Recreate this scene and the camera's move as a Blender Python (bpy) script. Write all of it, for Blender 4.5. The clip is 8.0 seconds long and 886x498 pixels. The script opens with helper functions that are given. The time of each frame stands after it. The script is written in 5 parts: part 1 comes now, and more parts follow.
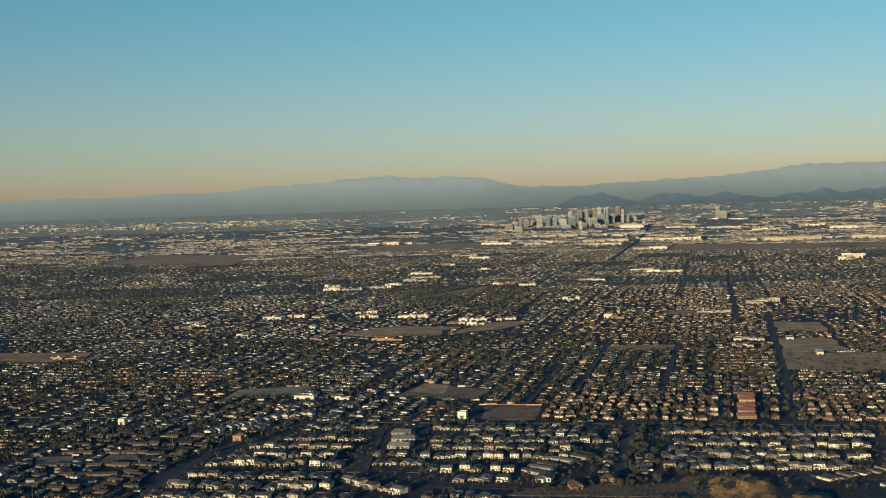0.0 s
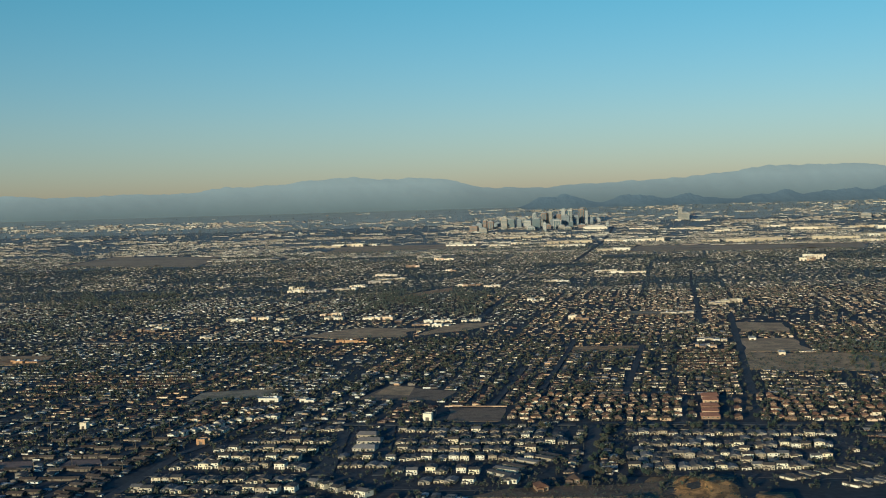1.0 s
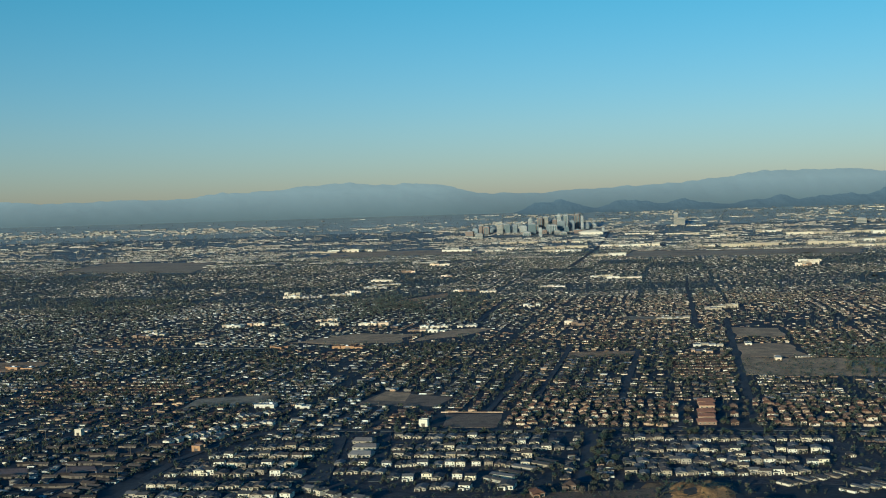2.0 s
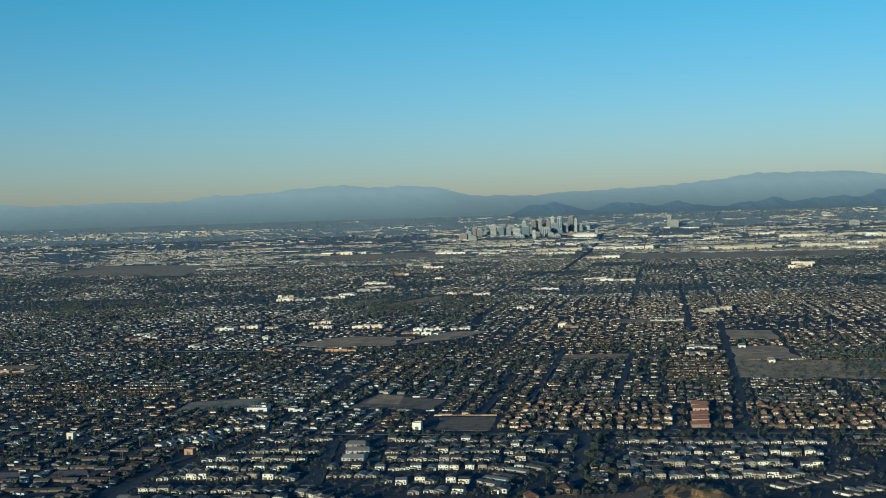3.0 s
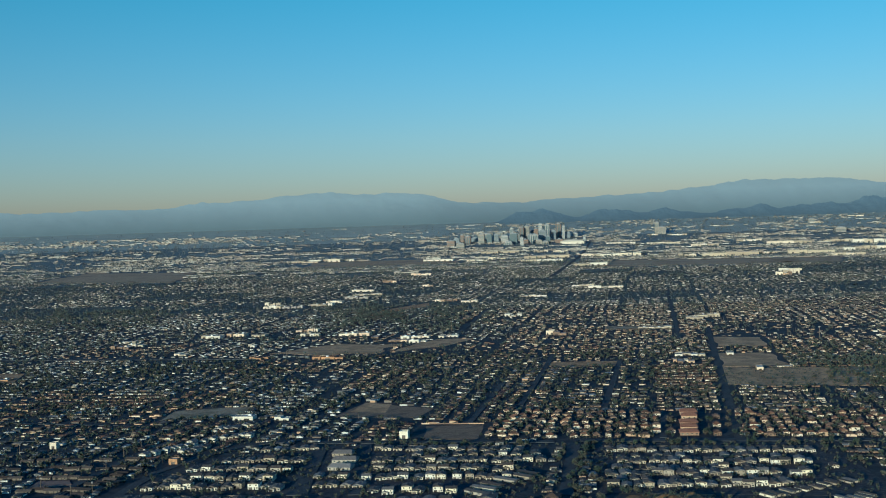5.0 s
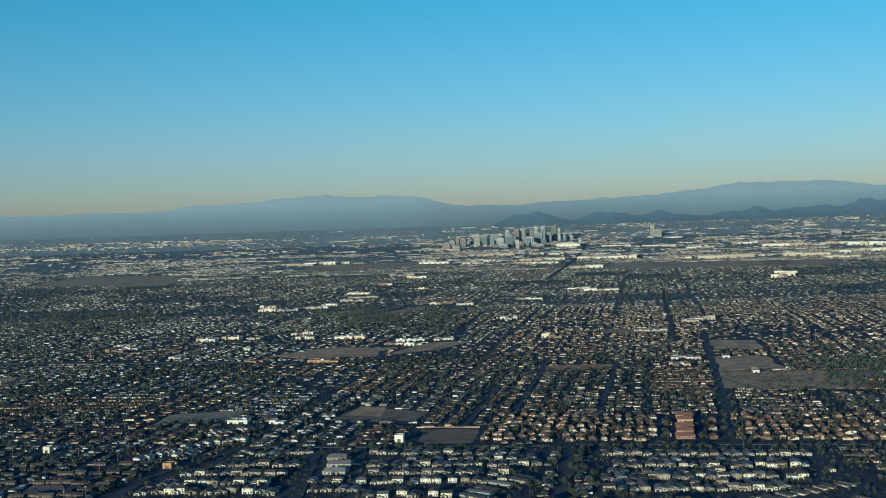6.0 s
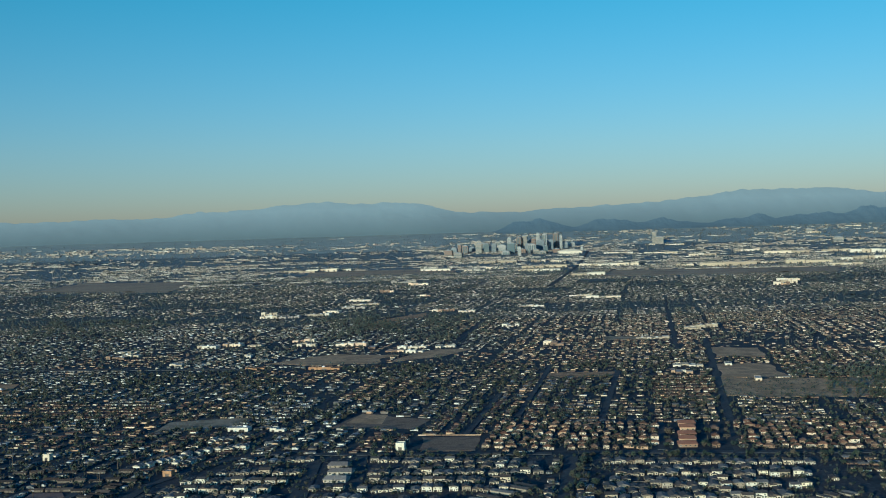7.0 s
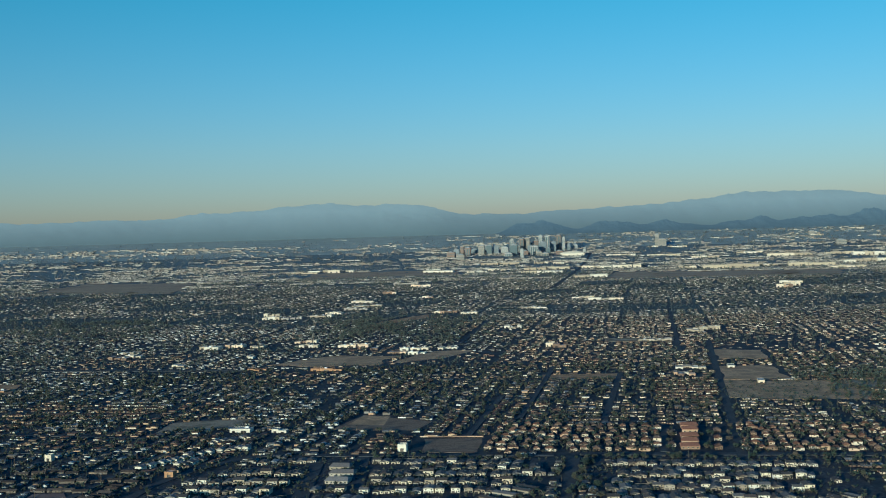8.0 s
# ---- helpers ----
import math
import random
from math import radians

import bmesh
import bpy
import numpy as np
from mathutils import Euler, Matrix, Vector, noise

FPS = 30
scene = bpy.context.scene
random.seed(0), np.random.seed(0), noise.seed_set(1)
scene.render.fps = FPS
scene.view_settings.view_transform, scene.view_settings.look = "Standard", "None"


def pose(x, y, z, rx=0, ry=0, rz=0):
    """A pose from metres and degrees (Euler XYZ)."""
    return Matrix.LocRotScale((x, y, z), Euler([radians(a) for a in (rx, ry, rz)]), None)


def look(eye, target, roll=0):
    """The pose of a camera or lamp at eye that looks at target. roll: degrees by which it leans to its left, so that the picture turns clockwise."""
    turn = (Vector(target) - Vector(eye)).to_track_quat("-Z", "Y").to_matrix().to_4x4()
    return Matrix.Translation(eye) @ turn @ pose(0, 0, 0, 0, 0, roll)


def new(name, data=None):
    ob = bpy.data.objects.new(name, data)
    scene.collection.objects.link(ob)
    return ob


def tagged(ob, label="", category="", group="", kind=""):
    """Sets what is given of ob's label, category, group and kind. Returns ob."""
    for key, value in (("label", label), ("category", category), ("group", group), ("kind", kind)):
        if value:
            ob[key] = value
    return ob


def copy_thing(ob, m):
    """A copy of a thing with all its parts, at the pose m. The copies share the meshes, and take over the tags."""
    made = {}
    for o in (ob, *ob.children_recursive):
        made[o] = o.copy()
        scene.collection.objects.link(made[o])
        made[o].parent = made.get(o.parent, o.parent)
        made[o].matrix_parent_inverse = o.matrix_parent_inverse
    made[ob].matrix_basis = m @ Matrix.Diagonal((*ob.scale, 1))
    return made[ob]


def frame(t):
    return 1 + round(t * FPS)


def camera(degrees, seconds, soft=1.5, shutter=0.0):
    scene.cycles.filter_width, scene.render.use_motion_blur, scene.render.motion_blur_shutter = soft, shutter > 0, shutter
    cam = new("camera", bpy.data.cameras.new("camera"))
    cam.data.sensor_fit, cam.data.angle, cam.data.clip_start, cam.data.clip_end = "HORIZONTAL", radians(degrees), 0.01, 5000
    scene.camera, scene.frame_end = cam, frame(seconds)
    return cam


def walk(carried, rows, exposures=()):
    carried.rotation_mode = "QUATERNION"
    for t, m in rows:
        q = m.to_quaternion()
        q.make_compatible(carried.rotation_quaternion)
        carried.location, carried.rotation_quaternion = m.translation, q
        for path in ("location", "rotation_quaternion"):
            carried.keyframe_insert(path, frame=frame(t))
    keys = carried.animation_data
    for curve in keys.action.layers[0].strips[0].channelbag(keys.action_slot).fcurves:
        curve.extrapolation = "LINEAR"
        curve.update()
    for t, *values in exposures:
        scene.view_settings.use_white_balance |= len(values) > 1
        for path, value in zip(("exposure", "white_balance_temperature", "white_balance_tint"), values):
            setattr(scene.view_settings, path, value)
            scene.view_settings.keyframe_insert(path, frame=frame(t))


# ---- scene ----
cam = camera(42.0, 8.0, soft=1.1)
walk(cam, [
    (0.0, pose(0.45, -1.02, 129.92, 87.677, 1.647, 1.770)),
    (0.1, pose(0.33, -1.00, 129.90, 87.684, 1.646, 1.066)),
    (0.2, pose(0.20, -0.98, 129.88, 87.690, 1.645, 0.690)),
    (0.3, pose(0.06, -0.95, 129.86, 87.697, 1.643, 0.430)),
    (0.4, pose(-0.08, -0.90, 129.85, 87.703, 1.642, 0.315)),
    (0.5, pose(-0.18, -0.82, 129.85, 87.707, 1.641, 0.215)),
    (1.0, pose(0.00, 0.00, 130.00, 87.701, 1.662, 0.000)),
    (1.5, pose(0.00, 0.40, 130.05, 87.842, 1.705, -0.087)),
    (3.0, pose(0.15, 2.35, 130.15, 88.078, 1.737, -0.524)),
    (3.5, pose(0.36, 3.15, 130.12, 88.171, 1.789, -0.684)),
    (4.0, pose(0.52, 4.24, 130.05, 88.261, 1.800, -0.820)),
    (4.5, pose(0.65, 5.52, 130.05, 88.337, 1.789, -0.963)),
    (5.8, pose(0.95, 8.66, 130.28, 88.508, 1.788, -1.315)),
    (6.0, pose(1.00, 9.14, 130.30, 88.532, 1.787, -1.340)),
    (6.2, pose(1.08, 9.62, 130.32, 88.591, 1.784, -1.372)),
    (6.4, pose(1.16, 10.09, 130.34, 88.712, 1.780, -1.380)),
    (6.5, pose(1.20, 10.32, 130.35, 88.777, 1.778, -1.368)),
    (7.0, pose(1.32, 11.22, 130.36, 88.880, 1.745, -1.245)),
    (7.5, pose(1.45, 11.60, 130.22, 88.928, 1.660, -1.160)),
    (8.0, pose(1.45, 11.82, 130.05, 88.970, 1.631, -1.113)),
], exposures=[
    (0.0, -0.16, 6350, 0), (0.5, -0.17, 5980, -3), (1.0, -0.18, 5540, -6), (1.5, -0.18, 5220, -9),
    (3.0, -0.21, 4790, -11), (4.5, -0.22, 4740, -11), (8.0, -0.23, 4690, -12),
])

# ---- light: a low winter sun behind the camera's left shoulder, clear sky ----
SUN_AZ, SUN_EL = radians(210), radians(8.2)
to_sun = Vector((math.sin(SUN_AZ) * math.cos(SUN_EL), math.cos(SUN_AZ) * math.cos(SUN_EL), math.sin(SUN_EL)))
world = bpy.data.worlds.new("sky")
scene.world = world
world.use_nodes = True
wn = world.node_tree.nodes
sky = wn.new("ShaderNodeTexSky")
sky.sky_type, sky.sun_disc = "NISHITA", False
sky.sun_elevation, sky.sun_rotation = SUN_EL, SUN_AZ
sky.altitude, sky.air_density, sky.dust_density, sky.ozone_density = 400, 1.0, 0.7, 2.0
wn["Background"].inputs["Strength"].default_value = 0.15
# the air clears with height: less red and yellow light away from the dusty horizon
wl = world.node_tree.links
aim = wn.new("ShaderNodeTexCoord")
split = wn.new("ShaderNodeSeparateXYZ")
height = wn.new("ShaderNodeMapRange")
height.inputs["From Max"].default_value = 1.0
air = wn.new("ShaderNodeValToRGB")
air.color_ramp.elements[0].color = (0.83, 0.715, 0.93, 1)
air.color_ramp.elements[1].color = (0.025, 0.225, 0.72, 1)
air.color_ramp.elements.new(0.07).color = (0.78, 0.78, 0.905, 1)
air.color_ramp.elements.new(0.22).color = (0.50, 0.89, 0.905, 1)
air.color_ramp.elements.new(0.42).color = (0.11, 0.58, 0.97, 1)
blend = wn.new("ShaderNodeVectorMath")
blend.operation = "MULTIPLY"
wl.new(aim.outputs["Generated"], split.inputs[0])
wl.new(split.outputs["Z"], height.inputs["Value"])
wl.new(height.outputs[0], air.inputs["Fac"])
wl.new(sky.outputs[0], blend.inputs[0])
wl.new(air.outputs[0], blend.inputs[1])
wl.new(blend.outputs[0], wn["Background"].inputs["Color"])
sun = new("sun", bpy.data.lights.new("sun", "SUN"))
sun.data.energy, sun.data.angle, sun.data.color = 5.0, radians(0.6), (1.0, 0.79, 0.54)
sun.matrix_world = look(to_sun * 500, (0, 0, 0))


# ---- materials ----
def material(name, colours, rough=0.85, vary="", grain=1.0, relief=0.0, metal=0.0, stain=0.25):
    """A dull surface: a ramp of colours picked per object, per island or by noise, with grain and stains over it."""
    m = bpy.data.materials.new(name)
    m.use_nodes = True
    nt, nodes = m.node_tree, m.node_tree.nodes
    bsdf = nodes["Principled BSDF"]
    bsdf.inputs["Roughness"].default_value, bsdf.inputs["Metallic"].default_value = rough, metal
    bsdf.inputs["Specular IOR Level"].default_value = 0.25
    geo = nodes.new("ShaderNodeNewGeometry")
    ramp = nodes.new("ShaderNodeValToRGB")
    ramp.color_ramp.interpolation = "CONSTANT" if vary else "LINEAR"
    els = ramp.color_ramp.elements
    while len(els) < len(colours):
        els.new(0.5)
    for i, c in enumerate(colours):
        els[i].position, els[i].color = (i / len(colours) if vary else i / max(1, len(colours) - 1)), (*c, 1)
    coarse = nodes.new("ShaderNodeTexNoise")
    coarse.inputs["Scale"].default_value, coarse.inputs["Detail"].default_value = 0.11 / grain, 5
    fine = nodes.new("ShaderNodeTexNoise")
    fine.inputs["Scale"].default_value, fine.inputs["Detail"].default_value = 1.3 / grain, 4
    nt.links.new(geo.outputs["Position"], coarse.inputs["Vector"])
    nt.links.new(geo.outputs["Position"], fine.inputs["Vector"])
    if vary == "object":
        info = nodes.new("ShaderNodeObjectInfo")
        nt.links.new(info.outputs["Random"], ramp.inputs["Fac"])
    elif vary == "island":
        nt.links.new(geo.outputs["Random Per Island"], ramp.inputs["Fac"])
    else:
        span = nodes.new("ShaderNodeMapRange")
        span.inputs["From Min"].default_value, span.inputs["From Max"].default_value = 0.32, 0.68
        nt.links.new(coarse.outputs[0], span.inputs["Value"])
        nt.links.new(span.outputs[0], ramp.inputs["Fac"])
    worn = nodes.new("ShaderNodeMapRange")
    worn.inputs["From Min"].default_value, worn.inputs["From Max"].default_value = 0.3, 0.7
    worn.inputs["To Min"].default_value, worn.inputs["To Max"].default_value = 1 - stain, 1 + stain
    nt.links.new(fine.outputs[0], worn.inputs["Value"])
    tint = nodes.new("ShaderNodeVectorMath")
    tint.operation = "SCALE"
    nt.links.new(ramp.outputs[0], tint.inputs[0])
    nt.links.new(worn.outputs[0], tint.inputs["Scale"])
    nt.links.new(tint.outputs[0], bsdf.inputs["Base Color"])
    if relief:
        bump = nodes.new("ShaderNodeBump")
        bump.inputs["Strength"].default_value, bump.inputs["Distance"].default_value = 0.6, relief
        nt.links.new(fine.outputs[0], bump.inputs["Height"])
        nt.links.new(bump.outputs[0], bsdf.inputs["Normal"])
    return m


CREAM = [(0.84, 0.72, 0.49), (0.46, 0.37, 0.25), (0.74, 0.63, 0.44), (0.80, 0.70, 0.51), (0.36, 0.29, 0.205), (0.84, 0.76, 0.59), (0.50, 0.43, 0.33), (0.82, 0.74, 0.58), (0.42, 0.35, 0.26), (0.70, 0.58, 0.40)]
MIXED = [(0.34, 0.25, 0.165), (0.18, 0.135, 0.098), (0.72, 0.58, 0.40), (0.26, 0.165, 0.105), (0.12, 0.10, 0.085), (0.50, 0.32, 0.19), (0.80, 0.71, 0.55), (0.16, 0.13, 0.105), (0.17, 0.11, 0.08), (0.76, 0.62, 0.44), (0.62, 0.43, 0.26)]
GREYROOF = [(0.092, 0.080, 0.069), (0.122, 0.106, 0.090), (0.165, 0.146, 0.126), (0.112, 0.088, 0.070), (0.21, 0.188, 0.163), (0.096, 0.088, 0.080), (0.142, 0.110, 0.085)]
TILE = [(0.165, 0.084, 0.053), (0.225, 0.122, 0.076), (0.11, 0.064, 0.045), (0.175, 0.112, 0.078), (0.095, 0.064, 0.048), (0.14, 0.098, 0.074)]
MIXROOF = [(0.075, 0.066, 0.058), (0.14, 0.10, 0.075), (0.15, 0.132, 0.112), (0.085, 0.072, 0.062), (0.095, 0.067, 0.051), (0.20, 0.182, 0.158), (0.095, 0.082, 0.070), (0.16, 0.14, 0.118), (0.062, 0.056, 0.050), (0.13, 0.104, 0.082), (0.40, 0.375, 0.335)]
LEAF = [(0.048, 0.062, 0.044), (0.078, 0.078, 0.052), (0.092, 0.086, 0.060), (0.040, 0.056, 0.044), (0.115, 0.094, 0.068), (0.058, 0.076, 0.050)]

stucco = material("stucco", CREAM, vary="object", relief=0.02, stain=0.12)
sunny_stucco = material("sunny_stucco", [(0.84, 0.75, 0.56), (0.88, 0.80, 0.62), (0.76, 0.67, 0.50)], vary="object", relief=0.02, stain=0.1)
stucco_tan = material("stucco_tan", [(0.52, 0.35, 0.215), (0.70, 0.51, 0.335), (0.30, 0.195, 0.125), (0.82, 0.68, 0.49), (0.21, 0.14, 0.098), (0.80, 0.63, 0.43)], vary="object", relief=0.02, stain=0.12)
pale_roof = material("pale_roof", [(0.26, 0.222, 0.185), (0.34, 0.30, 0.255), (0.20, 0.168, 0.14)], vary="object", relief=0.03, stain=0.2)
shingle = material("shingle", GREYROOF, vary="object", relief=0.03, stain=0.2)
brown_roof = material("brown_roof", [(0.075, 0.054, 0.041), (0.10, 0.075, 0.058), (0.062, 0.05, 0.042), (0.125, 0.098, 0.078)], vary="object", relief=0.03, stain=0.2)
clay_tile = material("clay_tile", TILE, vary="object", relief=0.04, stain=0.2)
stucco_far = material("stucco_far", MIXED, vary="island", stain=0.12)
shingle_far = material("shingle_far", MIXROOF, vary="island", stain=0.2)
stucco_white = material("stucco_white", [(0.62, 0.58, 0.49), (0.17, 0.16, 0.145), (0.28, 0.265, 0.235), (0.80, 0.76, 0.66), (0.135, 0.13, 0.12), (0.72, 0.69, 0.61), (0.20, 0.17, 0.14), (0.40, 0.35, 0.28)], vary="island", stain=0.12)
tile_far = material("tile_far", TILE, vary="island", stain=0.2)
# far suburb walls and roofs, contrast cut in the colour to paint in haze
stucco_haze = material("stucco_haze", [(0.30, 0.24, 0.175), (0.17, 0.14, 0.112), (0.60, 0.50, 0.37), (0.15, 0.13, 0.11), (0.22, 0.165, 0.12), (0.76, 0.67, 0.52), (0.18, 0.153, 0.126)], vary="island", stain=0.12)
roof_haze = material("roof_haze", [(0.115, 0.105, 0.096), (0.165, 0.137, 0.112), (0.20, 0.188, 0.172), (0.13, 0.12, 0.11), (0.40, 0.38, 0.35), (0.14, 0.117, 0.10)], vary="island", stain=0.15)
leaves = material("leaves", LEAF, vary="object", grain=0.4, relief=0.1, stain=0.35, rough=0.7)
leaves_far = material("leaves_far", LEAF, vary="island", grain=1.0, stain=0.3, rough=0.7)
block_wall = material("block_wall", [(0.15, 0.118, 0.09), (0.20, 0.16, 0.12)], grain=0.6, stain=0.25)
bark = material("bark", [(0.10, 0.075, 0.05), (0.16, 0.12, 0.085)], relief=0.05, grain=0.3)
asphalt = material("asphalt", [(0.062, 0.063, 0.064), (0.082, 0.082, 0.081)], rough=0.95, grain=2)
concrete = material("concrete", [(0.16, 0.15, 0.14), (0.21, 0.20, 0.19)], grain=2)
soil = material("soil", [(0.52, 0.295, 0.125), (0.25, 0.15, 0.075), (0.58, 0.34, 0.155), (0.34, 0.20, 0.095), (0.54, 0.315, 0.14)], grain=2, stain=0.4)
dry_grass = material("dry_grass", [(0.32, 0.235, 0.135), (0.44, 0.33, 0.20), (0.23, 0.18, 0.10), (0.36, 0.28, 0.17)], grain=2, stain=0.4)
brick_dust = material("brick_dust", [(0.28, 0.175, 0.12), (0.33, 0.21, 0.145), (0.21, 0.14, 0.10)], grain=2, stain=0.3)
river_sand = material("river_sand", [(0.40, 0.27, 0.15), (0.48, 0.33, 0.185), (0.31, 0.215, 0.125)], grain=8, stain=0.3)
white_wall = material("white_wall", [(0.70, 0.585, 0.42), (0.54, 0.44, 0.30), (0.74, 0.655, 0.51), (0.43, 0.345, 0.24)], vary="object", stain=0.15)
white_roof = material("white_roof", [(0.44, 0.40, 0.34), (0.55, 0.51, 0.44), (0.31, 0.285, 0.245)], vary="object", stain=0.15)
white_far = material("white_far", [(0.38, 0.325, 0.255), (0.32, 0.26, 0.20), (0.50, 0.44, 0.35), (0.25, 0.205, 0.16), (0.58, 0.52, 0.42), (0.30, 0.25, 0.195)], vary="island", stain=0.1)
roof_far = material("roof_far", [(0.32, 0.29, 0.25), (0.22, 0.20, 0.175), (0.40, 0.37, 0.325), (0.18, 0.165, 0.15)], vary="island", stain=0.12)
brick_red = material("brick_red", [(0.32, 0.15, 0.09), (0.40, 0.195, 0.115)], grain=0.5, stain=0.25)
orange_wall = material("orange_wall", [(0.40, 0.22, 0.11), (0.47, 0.27, 0.14)], grain=1, stain=0.2)
# door tones darkened, the shade of deep garage openings put into the paint
shaded_door_paint = material("shaded_door_paint", [(0.07, 0.058, 0.05), (0.16, 0.13, 0.105), (0.045, 0.038, 0.034), (0.06, 0.05, 0.045)], vary="object", stain=0.1)
glass = material("glass", [(0.02, 0.025, 0.03), (0.035, 0.04, 0.045)], rough=0.12, stain=0.1)
tower_glass = material("tower_glass", [(0.075, 0.11, 0.125), (0.11, 0.145, 0.155)], rough=0.25, grain=8, stain=0.1)
tower_stone = material("tower_stone", [(0.32, 0.275, 0.225), (0.38, 0.335, 0.28)], grain=10, stain=0.1)
tower_brown = material("tower_brown", [(0.235, 0.15, 0.108), (0.29, 0.19, 0.138)], grain=10, stain=0.1)
tower_white = material("tower_white", [(0.40, 0.375, 0.335), (0.48, 0.455, 0.41)], grain=10, stain=0.1)
tower_grey = material("tower_grey", [(0.21, 0.225, 0.235), (0.27, 0.285, 0.295)], grain=10, stain=0.1)
steel = material("steel", [(0.35, 0.35, 0.36), (0.45, 0.45, 0.46)], rough=0.5, metal=0.6)
hill_rock = material("hill_rock", [(0.30, 0.165, 0.065), (0.42, 0.24, 0.095), (0.14, 0.085, 0.04), (0.36, 0.20, 0.08)], grain=0.7, relief=0.3, stain=0.35)
# both range rocks carry the blue-grey of distant air in their base colour
hazy_near_rock = material("hazy_near_rock", [(0.024, 0.034, 0.040), (0.032, 0.042, 0.048), (0.02, 0.03, 0.036)], grain=60, stain=0.25)
hazy_far_rock = material("hazy_far_rock", [(0.059, 0.087, 0.104), (0.068, 0.098, 0.115)], grain=90, stain=0.05)
# the ranges stand far off: haze is added as emission, stronger towards their tops
for rock, low, high, top in ((hazy_far_rock, 0.22, 0.80, 214), (hazy_near_rock, 0.34, 0.50, 150)):
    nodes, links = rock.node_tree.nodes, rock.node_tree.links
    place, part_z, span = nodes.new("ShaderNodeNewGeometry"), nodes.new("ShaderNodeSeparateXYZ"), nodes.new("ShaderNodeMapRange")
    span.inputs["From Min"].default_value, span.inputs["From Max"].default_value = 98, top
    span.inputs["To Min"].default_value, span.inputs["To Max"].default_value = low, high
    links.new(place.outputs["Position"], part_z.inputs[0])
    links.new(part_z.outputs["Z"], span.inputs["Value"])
    nodes["Principled BSDF"].inputs["Emission Color"].default_value = (0.325, 0.332, 0.30, 1) if rock is hazy_far_rock else (0.25, 0.315, 0.345, 1)
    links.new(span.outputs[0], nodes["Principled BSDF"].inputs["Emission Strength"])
# distance haze is put into these ground colours, paler the farther the land lies
hazy_desert = material("hazy_desert", [(0.37, 0.40, 0.345), (0.33, 0.37, 0.325), (0.39, 0.41, 0.345)], grain=60, stain=0.12)
hazy_town_ground = material("hazy_town_ground", [(0.125, 0.14, 0.13), (0.155, 0.16, 0.145), (0.105, 0.12, 0.115)], grain=20, stain=0.25)
hazy_plain = material("hazy_plain", [(0.18, 0.215, 0.21), (0.155, 0.19, 0.19), (0.20, 0.225, 0.21)], grain=60, stain=0.12)
bare_lot = material("bare_lot", [(0.56, 0.345, 0.165), (0.39, 0.245, 0.12), (0.64, 0.40, 0.195), (0.31, 0.20, 0.105)], grain=3, stain=0.3)
slope_soil = material("slope_soil", [(0.16, 0.105, 0.06), (0.23, 0.15, 0.085), (0.11, 0.075, 0.045)], grain=1, relief=0.1, stain=0.4)
grey_lot = material("grey_lot", [(0.21, 0.135, 0.08), (0.30, 0.20, 0.115), (0.15, 0.10, 0.065)], grain=1.5, stain=0.35)
# dusty street ground, lightened further to put haze into its colour
hazy_dusty_yard = material("hazy_dusty_yard", [(0.075, 0.080, 0.070), (0.098, 0.100, 0.084), (0.062, 0.068, 0.062)], grain=12, stain=0.25)
# gravel toned down: the shade between the houses is put into its colour
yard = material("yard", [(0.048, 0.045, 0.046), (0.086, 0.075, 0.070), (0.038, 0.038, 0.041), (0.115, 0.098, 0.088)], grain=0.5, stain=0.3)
# leaves of farther trees, greyed and lifted to put haze into their colour
leaves_pale_haze = material("leaves_pale_haze", [(0.115, 0.125, 0.11), (0.125, 0.13, 0.115), (0.10, 0.11, 0.10), (0.14, 0.135, 0.12)], vary="island", grain=3, stain=0.15)
leaves_mid_haze = material("leaves_mid_haze", [(0.076, 0.092, 0.071), (0.095, 0.104, 0.081), (0.068, 0.086, 0.071), (0.112, 0.112, 0.090)], vary="island", grain=2, stain=0.2)
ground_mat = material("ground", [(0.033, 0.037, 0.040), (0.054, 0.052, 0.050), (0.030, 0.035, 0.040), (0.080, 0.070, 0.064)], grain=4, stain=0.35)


# ---- mesh helpers ----
def finish(name, bm, mats, parent=None):
    me = bpy.data.meshes.new(name)
    bmesh.ops.recalc_face_normals(bm, faces=bm.faces)
    bm.to_mesh(me)
    bm.free()
    for m in (mats if isinstance(mats, (list, tuple)) else [mats]):
        me.materials.append(m)
    ob = new(name, me)
    ob.parent = parent
    return ob


def part(name, bm, mats, parent, label=""):
    return tagged(finish(name, bm, mats, parent), label)


def thing(name, label, category, group="", kind=""):
    return tagged(new(name), label, category, group, kind)


def box(bm, x0, x1, y0, y1, z0, z1, mat=0):
    v = [bm.verts.new((x, y, z)) for z in (z0, z1) for y in (y0, y1) for x in (x0, x1)]
    for f in ((0, 2, 3, 1), (4, 5, 7, 6), (0, 1, 5, 4), (2, 6, 7, 3), (0, 4, 6, 2), (1, 3, 7, 5)):
        bm.faces.new([v[i] for i in f]).material_index = mat
    return v


